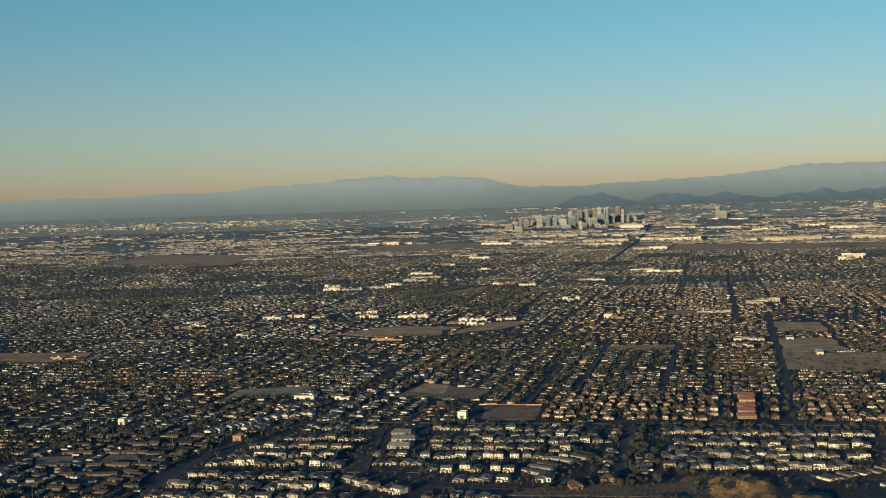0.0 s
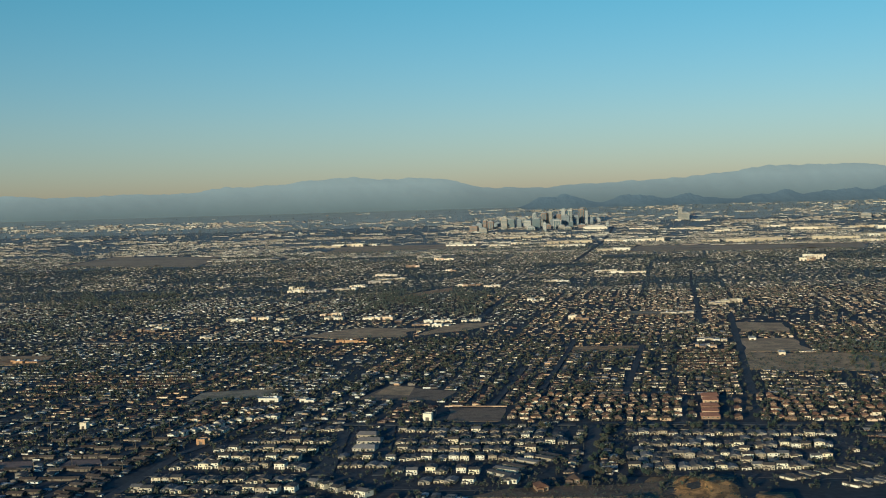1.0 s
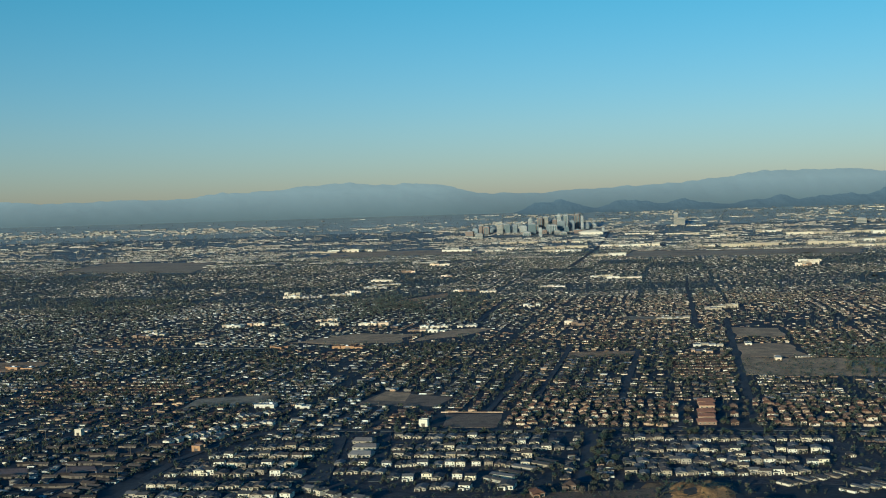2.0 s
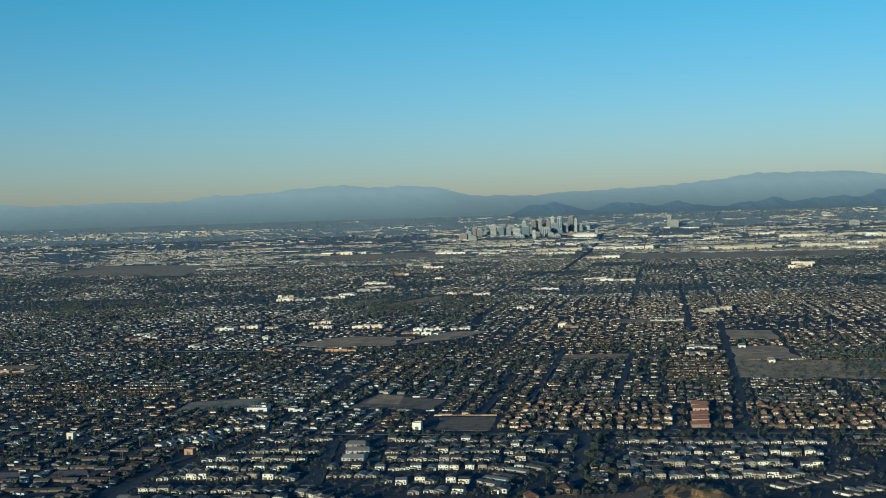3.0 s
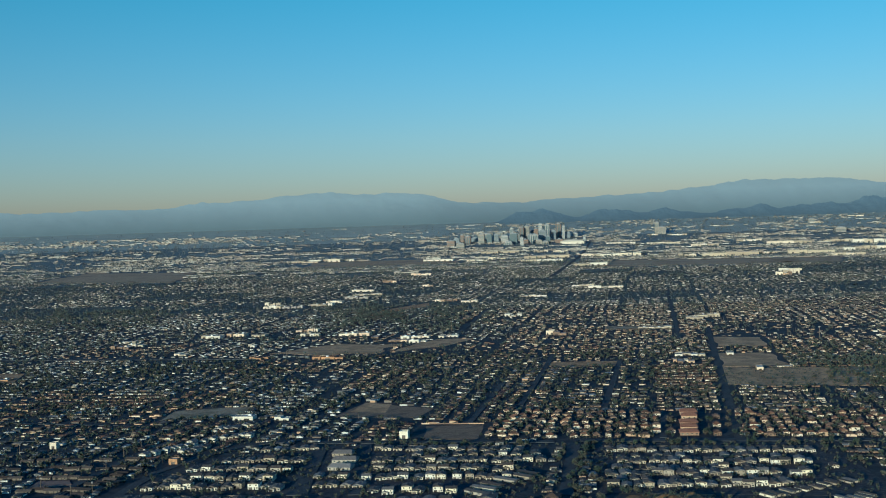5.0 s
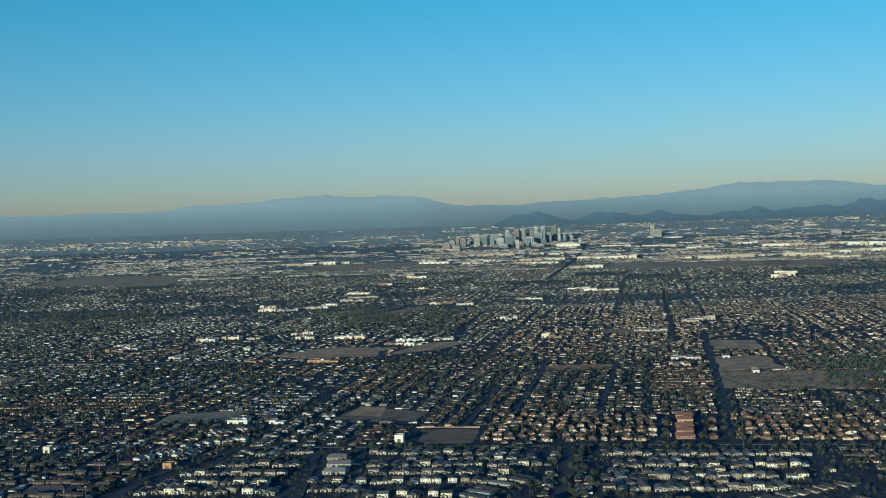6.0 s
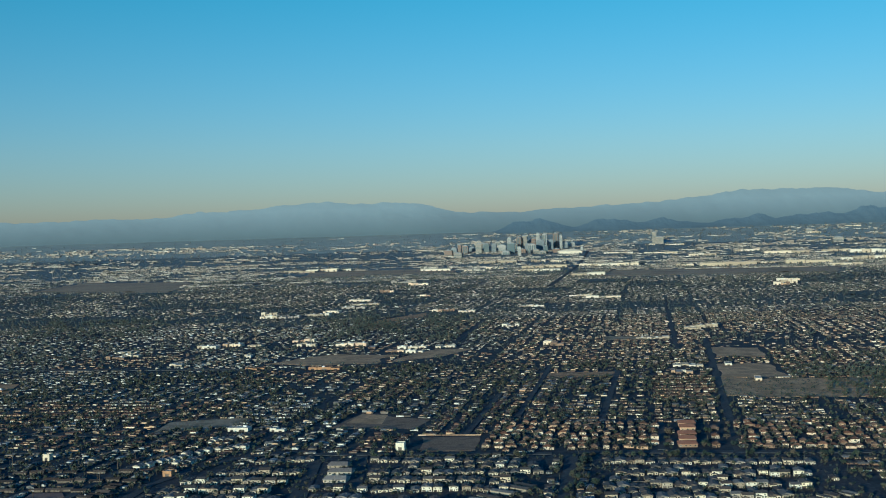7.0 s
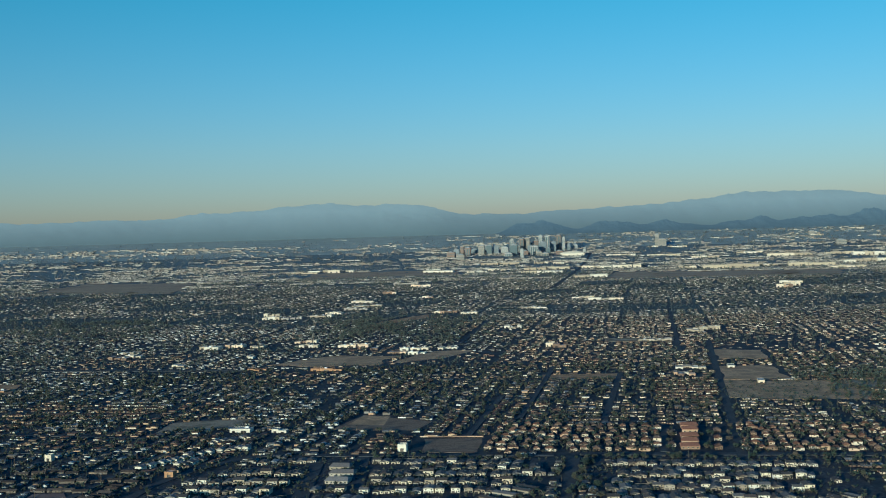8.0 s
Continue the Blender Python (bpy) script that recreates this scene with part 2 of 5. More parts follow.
def roof_shape(bm, x0, x1, y0, y1, z, rise, hip, along_x=True, thick=0.16, mat=0):
    """A gable (hip 0) or hipped roof with eaves of some thickness."""
    if along_x:
        ym, a, b = (y0 + y1) / 2, x0 + hip, x1 - hip
        ridge = [(a, ym), (b, ym)]
        base = [(x0, y0), (x1, y0), (x1, y1), (x0, y1)]
    else:
        xm, a, b = (x0 + x1) / 2, y0 + hip, y1 - hip
        ridge = [(xm, a), (xm, b)]
        base = [(x1, y0), (x1, y1), (x0, y1), (x0, y0)]
    lo = [bm.verts.new((x, y, z)) for x, y in base]
    up = [bm.verts.new((x, y, z + thick)) for x, y in base]
    r0, r1 = [bm.verts.new((x, y, z + thick + rise)) for x, y in ridge]
    for f in ([up[0], up[1], r1, r0], [up[1], up[2], r1], [up[2], up[3], r0, r1], [up[3], up[0], r0], lo[::-1],
              *[[lo[i], lo[(i + 1) % 4], up[(i + 1) % 4], up[i]] for i in range(4)]):
        bm.faces.new(f).material_index = mat


def rise_of(y):
    """The plain lies level, then climbs slowly towards the mountains."""
    s = np.clip((np.asarray(y, float) - 3200) / 1650, 0, 1.2)
    return 101 * s * s


KNOLLS = [((112.0, 506.5), 4.4, 14, 15), ((131.9, 474.0), 4.6, 11, 11), ((76.4, 482.4), 3.0, 14, 10), ((104.0, 512.0), 1.6, 4, 3), ((118.0, 515.0), 1.5, 4, 3),
          ((112.0, 500.0), 1.3, 3, 4), ((122.0, 505.0), 1.1, 3, 3), ((100.0, 502.0), 1.0, 4, 3), ((108.0, 518.0), 0.9, 3, 2), ((128.0, 480.0), 0.9, 3, 3), ((138.0, 478.0), 0.9, 3, 3)]


def ground_z(x, y):
    x, y = np.asarray(x, float), np.asarray(y, float)
    z = rise_of(y)
    for (kx, ky), h, sx, sy in KNOLLS:
        z = z + h * np.exp(-((x - kx) / sx) ** 2 - ((y - ky) / sy) ** 2)
    return z


def block_mesh(name, verts, faces, mat_ids, mats):
    """One mesh out of arrays: verts n x 3, faces a list of (array k x 3 or k x 4), with a material number for each face."""
    me = bpy.data.meshes.new(name)
    me.vertices.add(len(verts))
    me.vertices.foreach_set("co", np.ascontiguousarray(verts, dtype=np.float32).ravel())
    loops = np.concatenate([f.ravel() for f in faces]).astype(np.int32)
    totals = np.concatenate([np.full(len(f), f.shape[1]) for f in faces]).astype(np.int32)
    me.loops.add(len(loops))
    me.loops.foreach_set("vertex_index", loops)
    me.polygons.add(len(totals))
    me.polygons.foreach_set("loop_start", np.concatenate([[0], np.cumsum(totals)[:-1]]).astype(np.int32))
    me.polygons.foreach_set("loop_total", totals)
    me.polygons.foreach_set("material_index", np.concatenate(mat_ids).astype(np.int32))
    for m in mats:
        me.materials.append(m)
    me.polygons.foreach_set("use_smooth", np.zeros(len(totals), bool))
    me.update(calc_edges=True)
    return me


def template(bm):
    """The arrays of a small bmesh, which is used up: verts, tris, quads and their material numbers."""
    bmesh.ops.recalc_face_normals(bm, faces=bm.faces)
    bm.verts.index_update()
    v = np.array([p.co[:] for p in bm.verts])
    tri = [[p.index for p in f.verts] for f in bm.faces if len(f.verts) == 3]
    quad = [[p.index for p in f.verts] for f in bm.faces if len(f.verts) == 4]
    mt = [f.material_index for f in bm.faces if len(f.verts) == 3]
    mq = [f.material_index for f in bm.faces if len(f.verts) == 4]
    bm.free()
    return v, np.array(tri, int).reshape(-1, 3), np.array(quad, int).reshape(-1, 4), np.array(mt, int), np.array(mq, int)


def crowd(name, templates, choice, xyz, turn, size, mats, label, category):
    """Many small things joined into one object of kind stuff."""
    vs, fs, ms, at = [], [], [], 0
    for k, (v, tri, quad, mt, mq) in enumerate(templates):
        pick = np.nonzero(choice == k)[0]
        if not len(pick):
            continue
        p = v[None] * size[pick][:, None, :]
        c, s = np.cos(turn[pick])[:, None], np.sin(turn[pick])[:, None]
        p = np.stack([p[..., 0] * c - p[..., 1] * s, p[..., 0] * s + p[..., 1] * c, p[..., 2]], -1) + xyz[pick][:, None, :]
        off = at + np.arange(len(pick))[:, None, None] * len(v)
        vs.append(p.reshape(-1, 3))
        for f, m in ((tri, mt), (quad, mq)):
            if len(f):
                fs.append((f[None] + off).reshape(-1, f.shape[1]))
                ms.append(np.tile(m, len(pick)))
        at += len(pick) * len(v)
    return tagged(new(name, block_mesh(name, np.concatenate(vs), fs, ms, mats)), label, category, kind="stuff")


rng = np.random.default_rng(7)

# the streets run a little to the right of the first view; u is across, v along them
TURN = radians(11.2)
U, V = np.array([math.cos(TURN), -math.sin(TURN)]), np.array([math.sin(TURN), math.cos(TURN)])

# ---- ground ----
gx = np.concatenate([np.linspace(-5200, -1200, 30)[:-1], np.linspace(-1200, 1200, 241), np.linspace(1200, 5200, 30)[1:]])
gy = np.concatenate([np.linspace(-2600, 420, 30)[:-1], np.linspace(420, 640, 111), np.linspace(640, 900, 20)[1:], np.linspace(900, 3100, 60)[1:], np.linspace(3100, 6200, 90)[1:]])
X, Y = np.meshgrid(gx, gy)
Z = ground_z(X, Y)
idx = np.arange(X.size).reshape(X.shape)
quads = np.stack([idx[:-1, :-1], idx[:-1, 1:], idx[1:, 1:], idx[1:, :-1]], -1).reshape(-1, 4)
ground = new("ground", block_mesh("ground", np.stack([X, Y, Z], -1).reshape(-1, 3), [quads], [np.zeros(len(quads))], [ground_mat]))
tagged(ground, "dry brown valley floor with sparse scrub under the city", "ground", kind="structure")


def sheet(name, corners, mat, label, category, lift=0.12, step=30.0, ragged=0.0):
    """A four-cornered patch of ground that follows the land, with a soil edge of its own thickness."""
    a, b, c, d = [np.array(p) for p in corners]
    n = max(2, int(max(np.linalg.norm(b - a), np.linalg.norm(c - d)) / step) + 1)
    m = max(2, int(max(np.linalg.norm(d - a), np.linalg.norm(c - b)) / step) + 1)
    s, t = np.meshgrid(np.linspace(0, 1, n + 1), np.linspace(0, 1, m + 1))
    p = (a * ((1 - s) * (1 - t))[..., None] + b * (s * (1 - t))[..., None] + c * (s * t)[..., None] + d * ((1 - s) * t)[..., None])
    if ragged:
        for i in range(p.shape[0]):
            for j in range(p.shape[1]):
                q = noise.noise_vector((p[i, j, 0] / 40, p[i, j, 1] / 40, 3.3))
                p[i, j] += np.array(q[:2]) * ragged
    z = ground_z(p[..., 0], p[..., 1])
    i0 = np.arange(s.size).reshape(s.shape)
    q = np.stack([i0[:-1, :-1], i0[:-1, 1:], i0[1:, 1:], i0[1:, :-1]], -1).reshape(-1, 4)
    verts = np.concatenate([np.stack([p[..., 0], p[..., 1], z + lift], -1).reshape(-1, 3), np.stack([p[..., 0], p[..., 1], z - 0.3], -1).reshape(-1, 3)])
    rim = np.concatenate([i0[0], i0[1:, -1], i0[-1, -2::-1], i0[-2:0:-1, 0]])
    nxt = np.roll(rim, -1)
    skirt = np.stack([rim, rim + s.size, nxt + s.size, nxt], -1)
    faces = np.concatenate([q, skirt])
    return tagged(new(name, block_mesh(name, verts, [faces], [np.zeros(len(faces))], [mat])), label, category, kind="structure")


def strip(a, b, width):
    a, b = np.array(a), np.array(b)
    d = (b - a) / np.linalg.norm(b - a)
    n = np.array([d[1], -d[0]]) * width / 2
    return [a - n, a + n, b + n, b - n]


FIELDS, ROADS = [], []


def field(corners, mat, label, category="field", margin=4, **kw):
    FIELDS.append((np.array(corners), margin))
    return sheet("ground_patch", corners, mat, label, category, lift=0.09 + 0.005 * len(FIELDS), **kw)


def road(name, a, b, width, label):
    ROADS.append((np.array(a), np.array(b), width / 2))
    return sheet(name, strip(a, b, width), asphalt, label, "road", lift=0.22 + 0.012 * len(ROADS), step=40)


def inside(poly, x, y):
    hit = np.zeros(x.shape, bool)
    for (x0, y0), (x1, y1) in zip(poly, np.roll(poly, -1, 0)):
        cross = (y0 > y) != (y1 > y)
        hit ^= cross & (x < (x1 - x0) * (y - y0) / (y1 - y0 + 1e-9) + x0)
    return hit


def clear(x, y, gap=2.0):
    """True where a point lies on no road, field or yard that is built by itself."""
    ok = np.ones(x.shape, bool)
    for a, b, half in ROADS:
        d = b - a
        t = np.clip(((x - a[0]) * d[0] + (y - a[1]) * d[1]) / (d @ d), 0, 1)
        ok &= np.hypot(x - a[0] - t * d[0], y - a[1] - t * d[1]) > half + gap
    for poly, margin in FIELDS:
        if margin is not None:
            mid = poly.mean(0)
            ok &= ~inside(mid + (poly - mid) * (1 + 2 * margin / np.ptp(poly, 0).max()), x, y)
    return ok


# ---- roads ----
road("road", (310.2, 1257.9), (171.4, 625.2), 5.6, "wide dark asphalt avenue running straight through the houses")
road("road", (397.9, 1873.2), (259.3, 1171.1), 4.8, "straight dark asphalt avenue between distant house blocks")
road("road", (172.2, 1013.4), (118.8, 767.9), 4.6, "dark asphalt residential street between rows of houses")
road("road", (154.0, 747.9), (135.8, 661.1), 4.0, "short dark asphalt street beside the red apartment blocks")
for a, b in (((-161.5, 487.4), (-143.0, 614.2)), ((-143.0, 614.2), (-127.3, 652.1)), ((-127.3, 652.1), (-99.7, 684.5)), ((-99.7, 684.5), (-63.3, 693.5))):
    road("road", a, b, 5.8, "dark asphalt road bending past the near houses")
road("road", (595.4, 4058.3), (266.6, 2376.2), 9.0, "broad asphalt avenue leading to the downtown towers")
road("road", (92.0, 1612.2), (38.2, 1293.3), 7.0, "asphalt street through dense trees")
road("road", (86.4, 662.1), (263.1, 632.1), 7.0, "asphalt street lined with trees in front of tile-roofed homes")
road("road", (-65.6, 681.0), (73.1, 660.6), 5.0, "asphalt street in front of the near house rows")
road("road", (83.7, 654.1), (63.8, 534.3), 7.0, "asphalt street between two housing estates")
road("road", (60.6, 896.1), (27.0, 727.0), 4.2, "narrow asphalt street between tile-roofed homes")
road("road", (-34.9, 671.6), (-34.2, 549.3), 7.0, "dark asphalt entrance street of a housing estate")
road("road", (-61.5, 672.1), (-62.2, 552.8), 10.0, "wide dark asphalt street in shade")
road("road", (-149.7, 563.8), (-41.4, 528.3), 6.0, "curving asphalt estate street")
road("road", (-338.3, 804.3), (-172.8, 755.4), 3.5, "asphalt street across the low houses")
road("road", (-300.0, 726.4), (-165.1, 706.5), 3.6, "asphalt cross street in front of brown houses")
for a, b in (((-186.0, 520.0), (-176.5, 602.0)), ((-176.5, 602.0), (-165.1, 663.0)), ((-165.1, 663.0), (-152.6, 702.0))):
    road("road", a, b, 5.0, "dark asphalt street behind the long brown houses")
road("road", (-508.6, 1188.0), (-158.7, 1109.2), 9.0, "cross street of dark asphalt")
road("road", (120.3, 1068.8), (64.4, 786.8), 4.2, "narrow asphalt street among houses")

# ---- open land ----
field([(-58.8, 768.0), (-2.8, 756.0), (5.0, 789.5), (-43.5, 824.5)], grey_lot, "wide dry school ground of bare grey-brown earth", step=6, ragged=5)
field([(-50.3, 786.0), (-28.3, 778.5), (-23.7, 815.5), (-43.3, 820.5)], bare_lot, "bare pale sports field with worn grass", step=4, ragged=3)
field([(-2.8, 680.5), (30.7, 676.5), (36.5, 721.0), (-0.9, 726.0)], grey_lot, "levelled bare dirt lot beside the houses", step=6, ragged=4)
field([(242.8, 945.5), (298.8, 941.0), (310.3, 1028.5), (261.5, 1033.5)], bare_lot, "wide levelled lot of bare tan soil", step=7, ragged=6)
field([(221.1, 851.5), (312.6, 822.0), (356.0, 915.5), (242.4, 943.0)], bare_lot, "wide empty lot of streaked tan soil with scattered scrub", step=7, ragged=8)
field([(274.3, 1089.7), (321.6, 1077.8), (337.8, 1154.6), (291.8, 1167.6)], bare_lot, "empty tan dirt lot beside the avenue", step=10, ragged=8)
field([(314.5, 826.8), (352.3, 806.8), (396.3, 957.0), (344.0, 931.0)], dry_grass, "rough overgrown lot with yellow scrub", margin=None)
field([(-154.4, 1147.0), (-47.3, 1119.0), (-30.0, 1193.5), (-93.1, 1211.5)], bare_lot, "long strip of bare tan land", step=12, ragged=14)
field([(-38.1, 1126.5), (23.6, 1166.0), (51.8, 1227.5), (17.1, 1235.0)], bare_lot, "bare tan strip beside trees", step=12, ragged=10)
# each farther sheet is paler, its haze painted into the ground colour
sheet("ground_patch", [(-900, 1600), (900, 1600), (1450, 2680), (-1450, 2680)], hazy_dusty_yard, "dusty yards and streets of the far suburb, paled by painted haze", "ground", lift=0.05, step=40, ragged=40)
sheet("ground_patch", [(-1450, 2600), (1450, 2600), (1800, 3480), (-1800, 3480)], hazy_town_ground, "streets and yards of the town by the river, paled by painted haze", "ground", lift=0.07, step=40, ragged=70)
sheet("ground_patch", [(-1900, 3380), (1900, 3380), (2300, 4290), (-2300, 4290)], hazy_plain, "flat land under the far city, paled by painted haze", "ground", lift=0.09, step=45, ragged=60)
field([(-336.4, 3170.1), (99.9, 3204.0), (109.6, 3501.5), (-320.2, 3508.9)], river_sand, "dry sandy river bed with no water", "river bed", ragged=20, margin=20)
field([(431.8, 2745.5), (960.5, 2621.2), (1060.0, 2880.0), (520.0, 3080.0)], river_sand, "dry sandy river bed below the warehouses", "river bed", ragged=45, margin=2)
field([(-948.9, 2853.0), (-564.1, 2623.0), (-602.1, 3147.5), (-948.6, 3315.5)], river_sand, "broad dark bare field on the plain", ragged=30, margin=20)
field([(-182.1, 776.4), (-125.5, 791.8), (-122.5, 819.8), (-171.1, 816.3)], dry_grass, "flat dry grass field", step=8, ragged=8)
field([(-432.2, 995.9), (-350.5, 993.4), (-361.4, 1054.8), (-461.7, 1064.8)], soil, "tan bare lot with a low orange building")
field([(100.7, 982.9), (167.2, 976.0), (172.3, 1005.4), (103.9, 1013.4)], soil, "narrow bare strip between house blocks", margin=1)
field([(200.9, 1277.9), (274.1, 1262.4), (282.2, 1299.3), (207.0, 1315.8)], dry_grass, "narrow pale strip of dry grass", margin=2)
field([(-68.7, 1573.3), (9.5, 1695.5), (10.1, 1763.4), (-59.6, 1647.6)], soil, "thin bare strip among dark trees", margin=2)

# desert lifted towards the colour of the hazy mountain foot
field([(-2300, 4270), (300, 4300), (300, 4900), (-2300, 4900)], hazy_desert, "open desert plain below the mountains, greyed by painted haze", "desert", margin=None, ragged=40)
field([(64.6, 466.5), (118.4, 460.5), (130.2, 525.4), (92.4, 531.8)], hill_rock, "tan rocky knoll with dry golden grass", "hill", margin=None, step=1.6, ragged=3)
field([(120.6, 460.5), (140.5, 458.5), (148.6, 496.4), (134.3, 497.9)], hill_rock, "small tan rocky knoll", "hill", margin=None, step=1.6, ragged=3)
field([(300, 4300), (2300, 4250), (2300, 4900), (300, 4900)], hazy_desert, "open desert plain below the hills, greyed by painted haze", "desert", margin=None, ragged=40)
field([(-232.5, 583.0), (-215.3, 588.0), (-220.1, 604.0), (-240.5, 603.5)], brick_dust, "bare lot of reddish-brown earth among low houses", step=4, ragged=2, margin=1)
field([(-200.6, 584.5), (-180.6, 594.0), (-184.1, 603.5), (-199.6, 603.5)], brick_dust, "small bare lot of reddish-brown earth", step=4, ragged=2, margin=1)
field([(3.2, 502.5), (93.3, 493.0), (94.9, 521.0), (23.8, 515.5)], slope_soil, "dim brown slope of dry scrub below the houses", "hill", margin=None, step=5, ragged=4)
# yards of the near estates, where each house is set singly
ESTATES = [np.array(p) for p in (
    [(93.1, 652.6), (220.0, 633.6), (212.3, 510.9), (79.9, 535.8)],
    [(-64.8, 672.6), (69.0, 652.6), (59.9, 570.3), (25.6, 512.4), (-62.2, 527.4)],
    [(-124.2, 643.6), (-61.5, 672.1), (-48.1, 486.9), (-160.3, 498.9), (-140.4, 602.7)],
    [(82.7, 477.4), (101.4, 537.3), (214.4, 515.9), (191.7, 461.5)],
    [(4.7, 477.0), (19.0, 536.3), (101.4, 537.3), (87.9, 468.0)],
    [(130.6, 655.1), (176.5, 651.6), (195.6, 740.9), (151.5, 748.4)],
)]
for e in ESTATES:
    FIELDS.append((e, 2))
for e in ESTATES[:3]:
    sheet("ground_patch", [e[0], e[1], e[-2], e[-1]], yard, "bare gravel yards darkened with painted shade between the estate houses", "yard", lift=0.08, step=6)


# ---- houses that stand near enough to be seen singly ----
def window_mesh(w, h):
    bm = bmesh.new()
    for x0, x1, z0, z1 in ((-w / 2 - .05, w / 2 + .05, -.05, 0), (-w / 2 - .05, w / 2 + .05, h, h + .05), (-w / 2 - .05, -w / 2, 0, h), (w / 2, w / 2 + .05, 0, h)):
        box(bm, x0, x1, -0.07, 0.02, z0, z1, 0)
    box(bm, -w / 2, w / 2, -0.035, 0.02, 0, h, 1)
    return bm


def opening(name, bm, mats, home, x, y, z, turn=0.0):
    ob = part(name, bm, mats, home)
    ob.matrix_basis = pose(x, y, z, 0, 0, turn)
    return ob


def make_house(kind):
    """A stucco house, its front towards -y, its base at z 0."""
    two = kind in ("two_storey", "two_storey_wing")
    tile = kind.startswith("tile")
    wall_m, roof_m = (stucco_tan, clay_tile) if tile else (sunny_stucco, pale_roof) if kind == "row" else (block_wall, brown_roof) if kind == "barrack" else (stucco, shingle)
    label = {"two_storey": "cream stucco two-storey house with grey shingle roof", "two_storey_wing": "pale stucco two-storey house with a lower garage wing",
             "low": "low cream stucco house with a grey gable roof", "long": "long narrow one-storey home with a shallow grey roof",
             "barrack": "long low house with a dark brown roof", "row": "small white gabled row house beside the bending road",
             "tile": "tan stucco house with a hipped clay tile roof", "tile_two": "two-storey peach stucco house with a clay tile roof"}[kind]
    home = thing("tile_roof_house" if tile else "park_home" if kind == "long" else "low_house" if kind == "barrack" else "house", label, "house", "tile-roofed houses" if tile else "park homes" if kind == "long" else "estate houses")
    w, d, h = {"two_storey": (6.4, 8.2, 3.3), "two_storey_wing": (7.0, 7.4, 3.1), "low": (6.8, 9.6, 1.85), "long": (4.0, 11.5, 1.4), "barrack": (11.0, 5.0, 1.5), "row": (4.6, 6.6, 2.3), "tile": (5.4, 7.0, 2.1), "tile_two": (5.2, 6.4, 3.0)}[kind]
    wall = bmesh.new()
    box(wall, -w / 2, w / 2, -d / 2, d / 2, -0.6, h)
    if kind in ("low", "two_storey", "long", "row"):
        g = 0.9 if kind != "long" else 0.45
        for y in (-d / 2 + 0.001, d / 2 - 0.001):
            a, b, c = [wall.verts.new(p) for p in ((-w / 2, y, h), (w / 2, y, h), (0, y, h + g))]
            wall.faces.new((a, b, c))
    wing = kind in ("two_storey_wing", "tile", "tile_two", "low")
    if wing:
        box(wall, -w / 2, 0.2, -d / 2 - 1.8, -d / 2 + 0.1, -0.6, 1.7)
    part("wall", wall, wall_m, home)
    roof = bmesh.new()
    if kind in ("low", "two_storey", "long", "row"):
        roof_shape(roof, -w / 2 - 0.35, w / 2 + 0.35, -d / 2 - 0.4, d / 2 + 0.4, h, 0.9 if kind != "long" else 0.45, 0.0, along_x=False)
    elif kind in ("two_storey_wing", "barrack"):
        roof_shape(roof, -w / 2 - 0.35, w / 2 + 0.35, -d / 2 - 0.35, d / 2 + 0.35, h, 1.0, 0.0)
    else:
        roof_shape(roof, -w / 2 - 0.4, w / 2 + 0.4, -d / 2 - 0.4, d / 2 + 0.4, h, 1.55, w / 2 - 0.3, along_x=False)
    if wing:
        roof_shape(roof, -w / 2 - 0.2, 0.4, -d / 2 - 2.1, -d / 2 - 0.36, 1.7, 0.5, 0.0, along_x=False)
    part("roof", roof, roof_m, home)
    front = -d / 2
    gx_, gy_ = (-w / 4 - 0.1, front - 1.8) if wing else (-w / 4, front)
    if kind != "long":
        bm = bmesh.new()
        box(bm, -1.15, 1.15, -0.04, 0.02, 0, 1.35)
        for i in range(3):
            box(bm, -1.1, 1.1, -0.06, -0.03, 0.06 + i * 0.42, 0.42 + i * 0.42)
        opening("garage_door", bm, shaded_door_paint, home, gx_, gy_, 0)
    bm = bmesh.new()
    box(bm, -0.33, 0.33, -0.05, 0.02, 0, 1.35)
    box(bm, 0.2, 0.27, -0.09, -0.04, 0.7, 0.78)
    opening("door", bm, shaded_door_paint, home, w * 0.13, front, 0)
    opening("window", window_mesh(1.0, 0.9), [white_wall, glass], home, w * 0.36, front, 0.55)
    if two or kind == "tile_two":
        for x in (-w * 0.27, w * 0.3):
            opening("window", window_mesh(0.8, 0.75), [white_wall, glass], home, x, front, h - 1.15)
    opening("window", window_mesh(1.0, 0.9), [white_wall, glass], home, -w / 2, 0.6, h - 1.2, -90)
    opening("window", window_mesh(1.0, 0.9), [white_wall, glass], home, w / 2, -0.4, h - 1.2, 90)
    bm = bmesh.new()
    box(bm, -0.28, 0.28, -0.28, 0.28, -0.2, 0.28)
    box(bm, -0.22, 0.22, -0.22, 0.22, 0.28, 0.34)
    opening("roof_vent" if tile else "air_conditioner", bm, concrete, home, w * 0.2, d * 0.2, h + (0.35 if kind == "long" else 0.75 if not tile else 1.0))
    return home


HOUSES = {}
TAKEN, BIG = [], []


def put_house(kind, x, y, turn, size=1.0):
    m = pose(x, y, float(ground_z(x, y)), 0, 0, turn)
    TAKEN.append((x, y))
    if kind not in HOUSES:
        HOUSES[kind] = make_house(kind)
        HOUSES[kind].matrix_basis = m
        HOUSES[kind].scale = (size, size, size)
        return HOUSES[kind]
    ob = copy_thing(HOUSES[kind], m)
    ob.scale = (size, size, size * random.uniform(0.94, 1.08))
    return ob


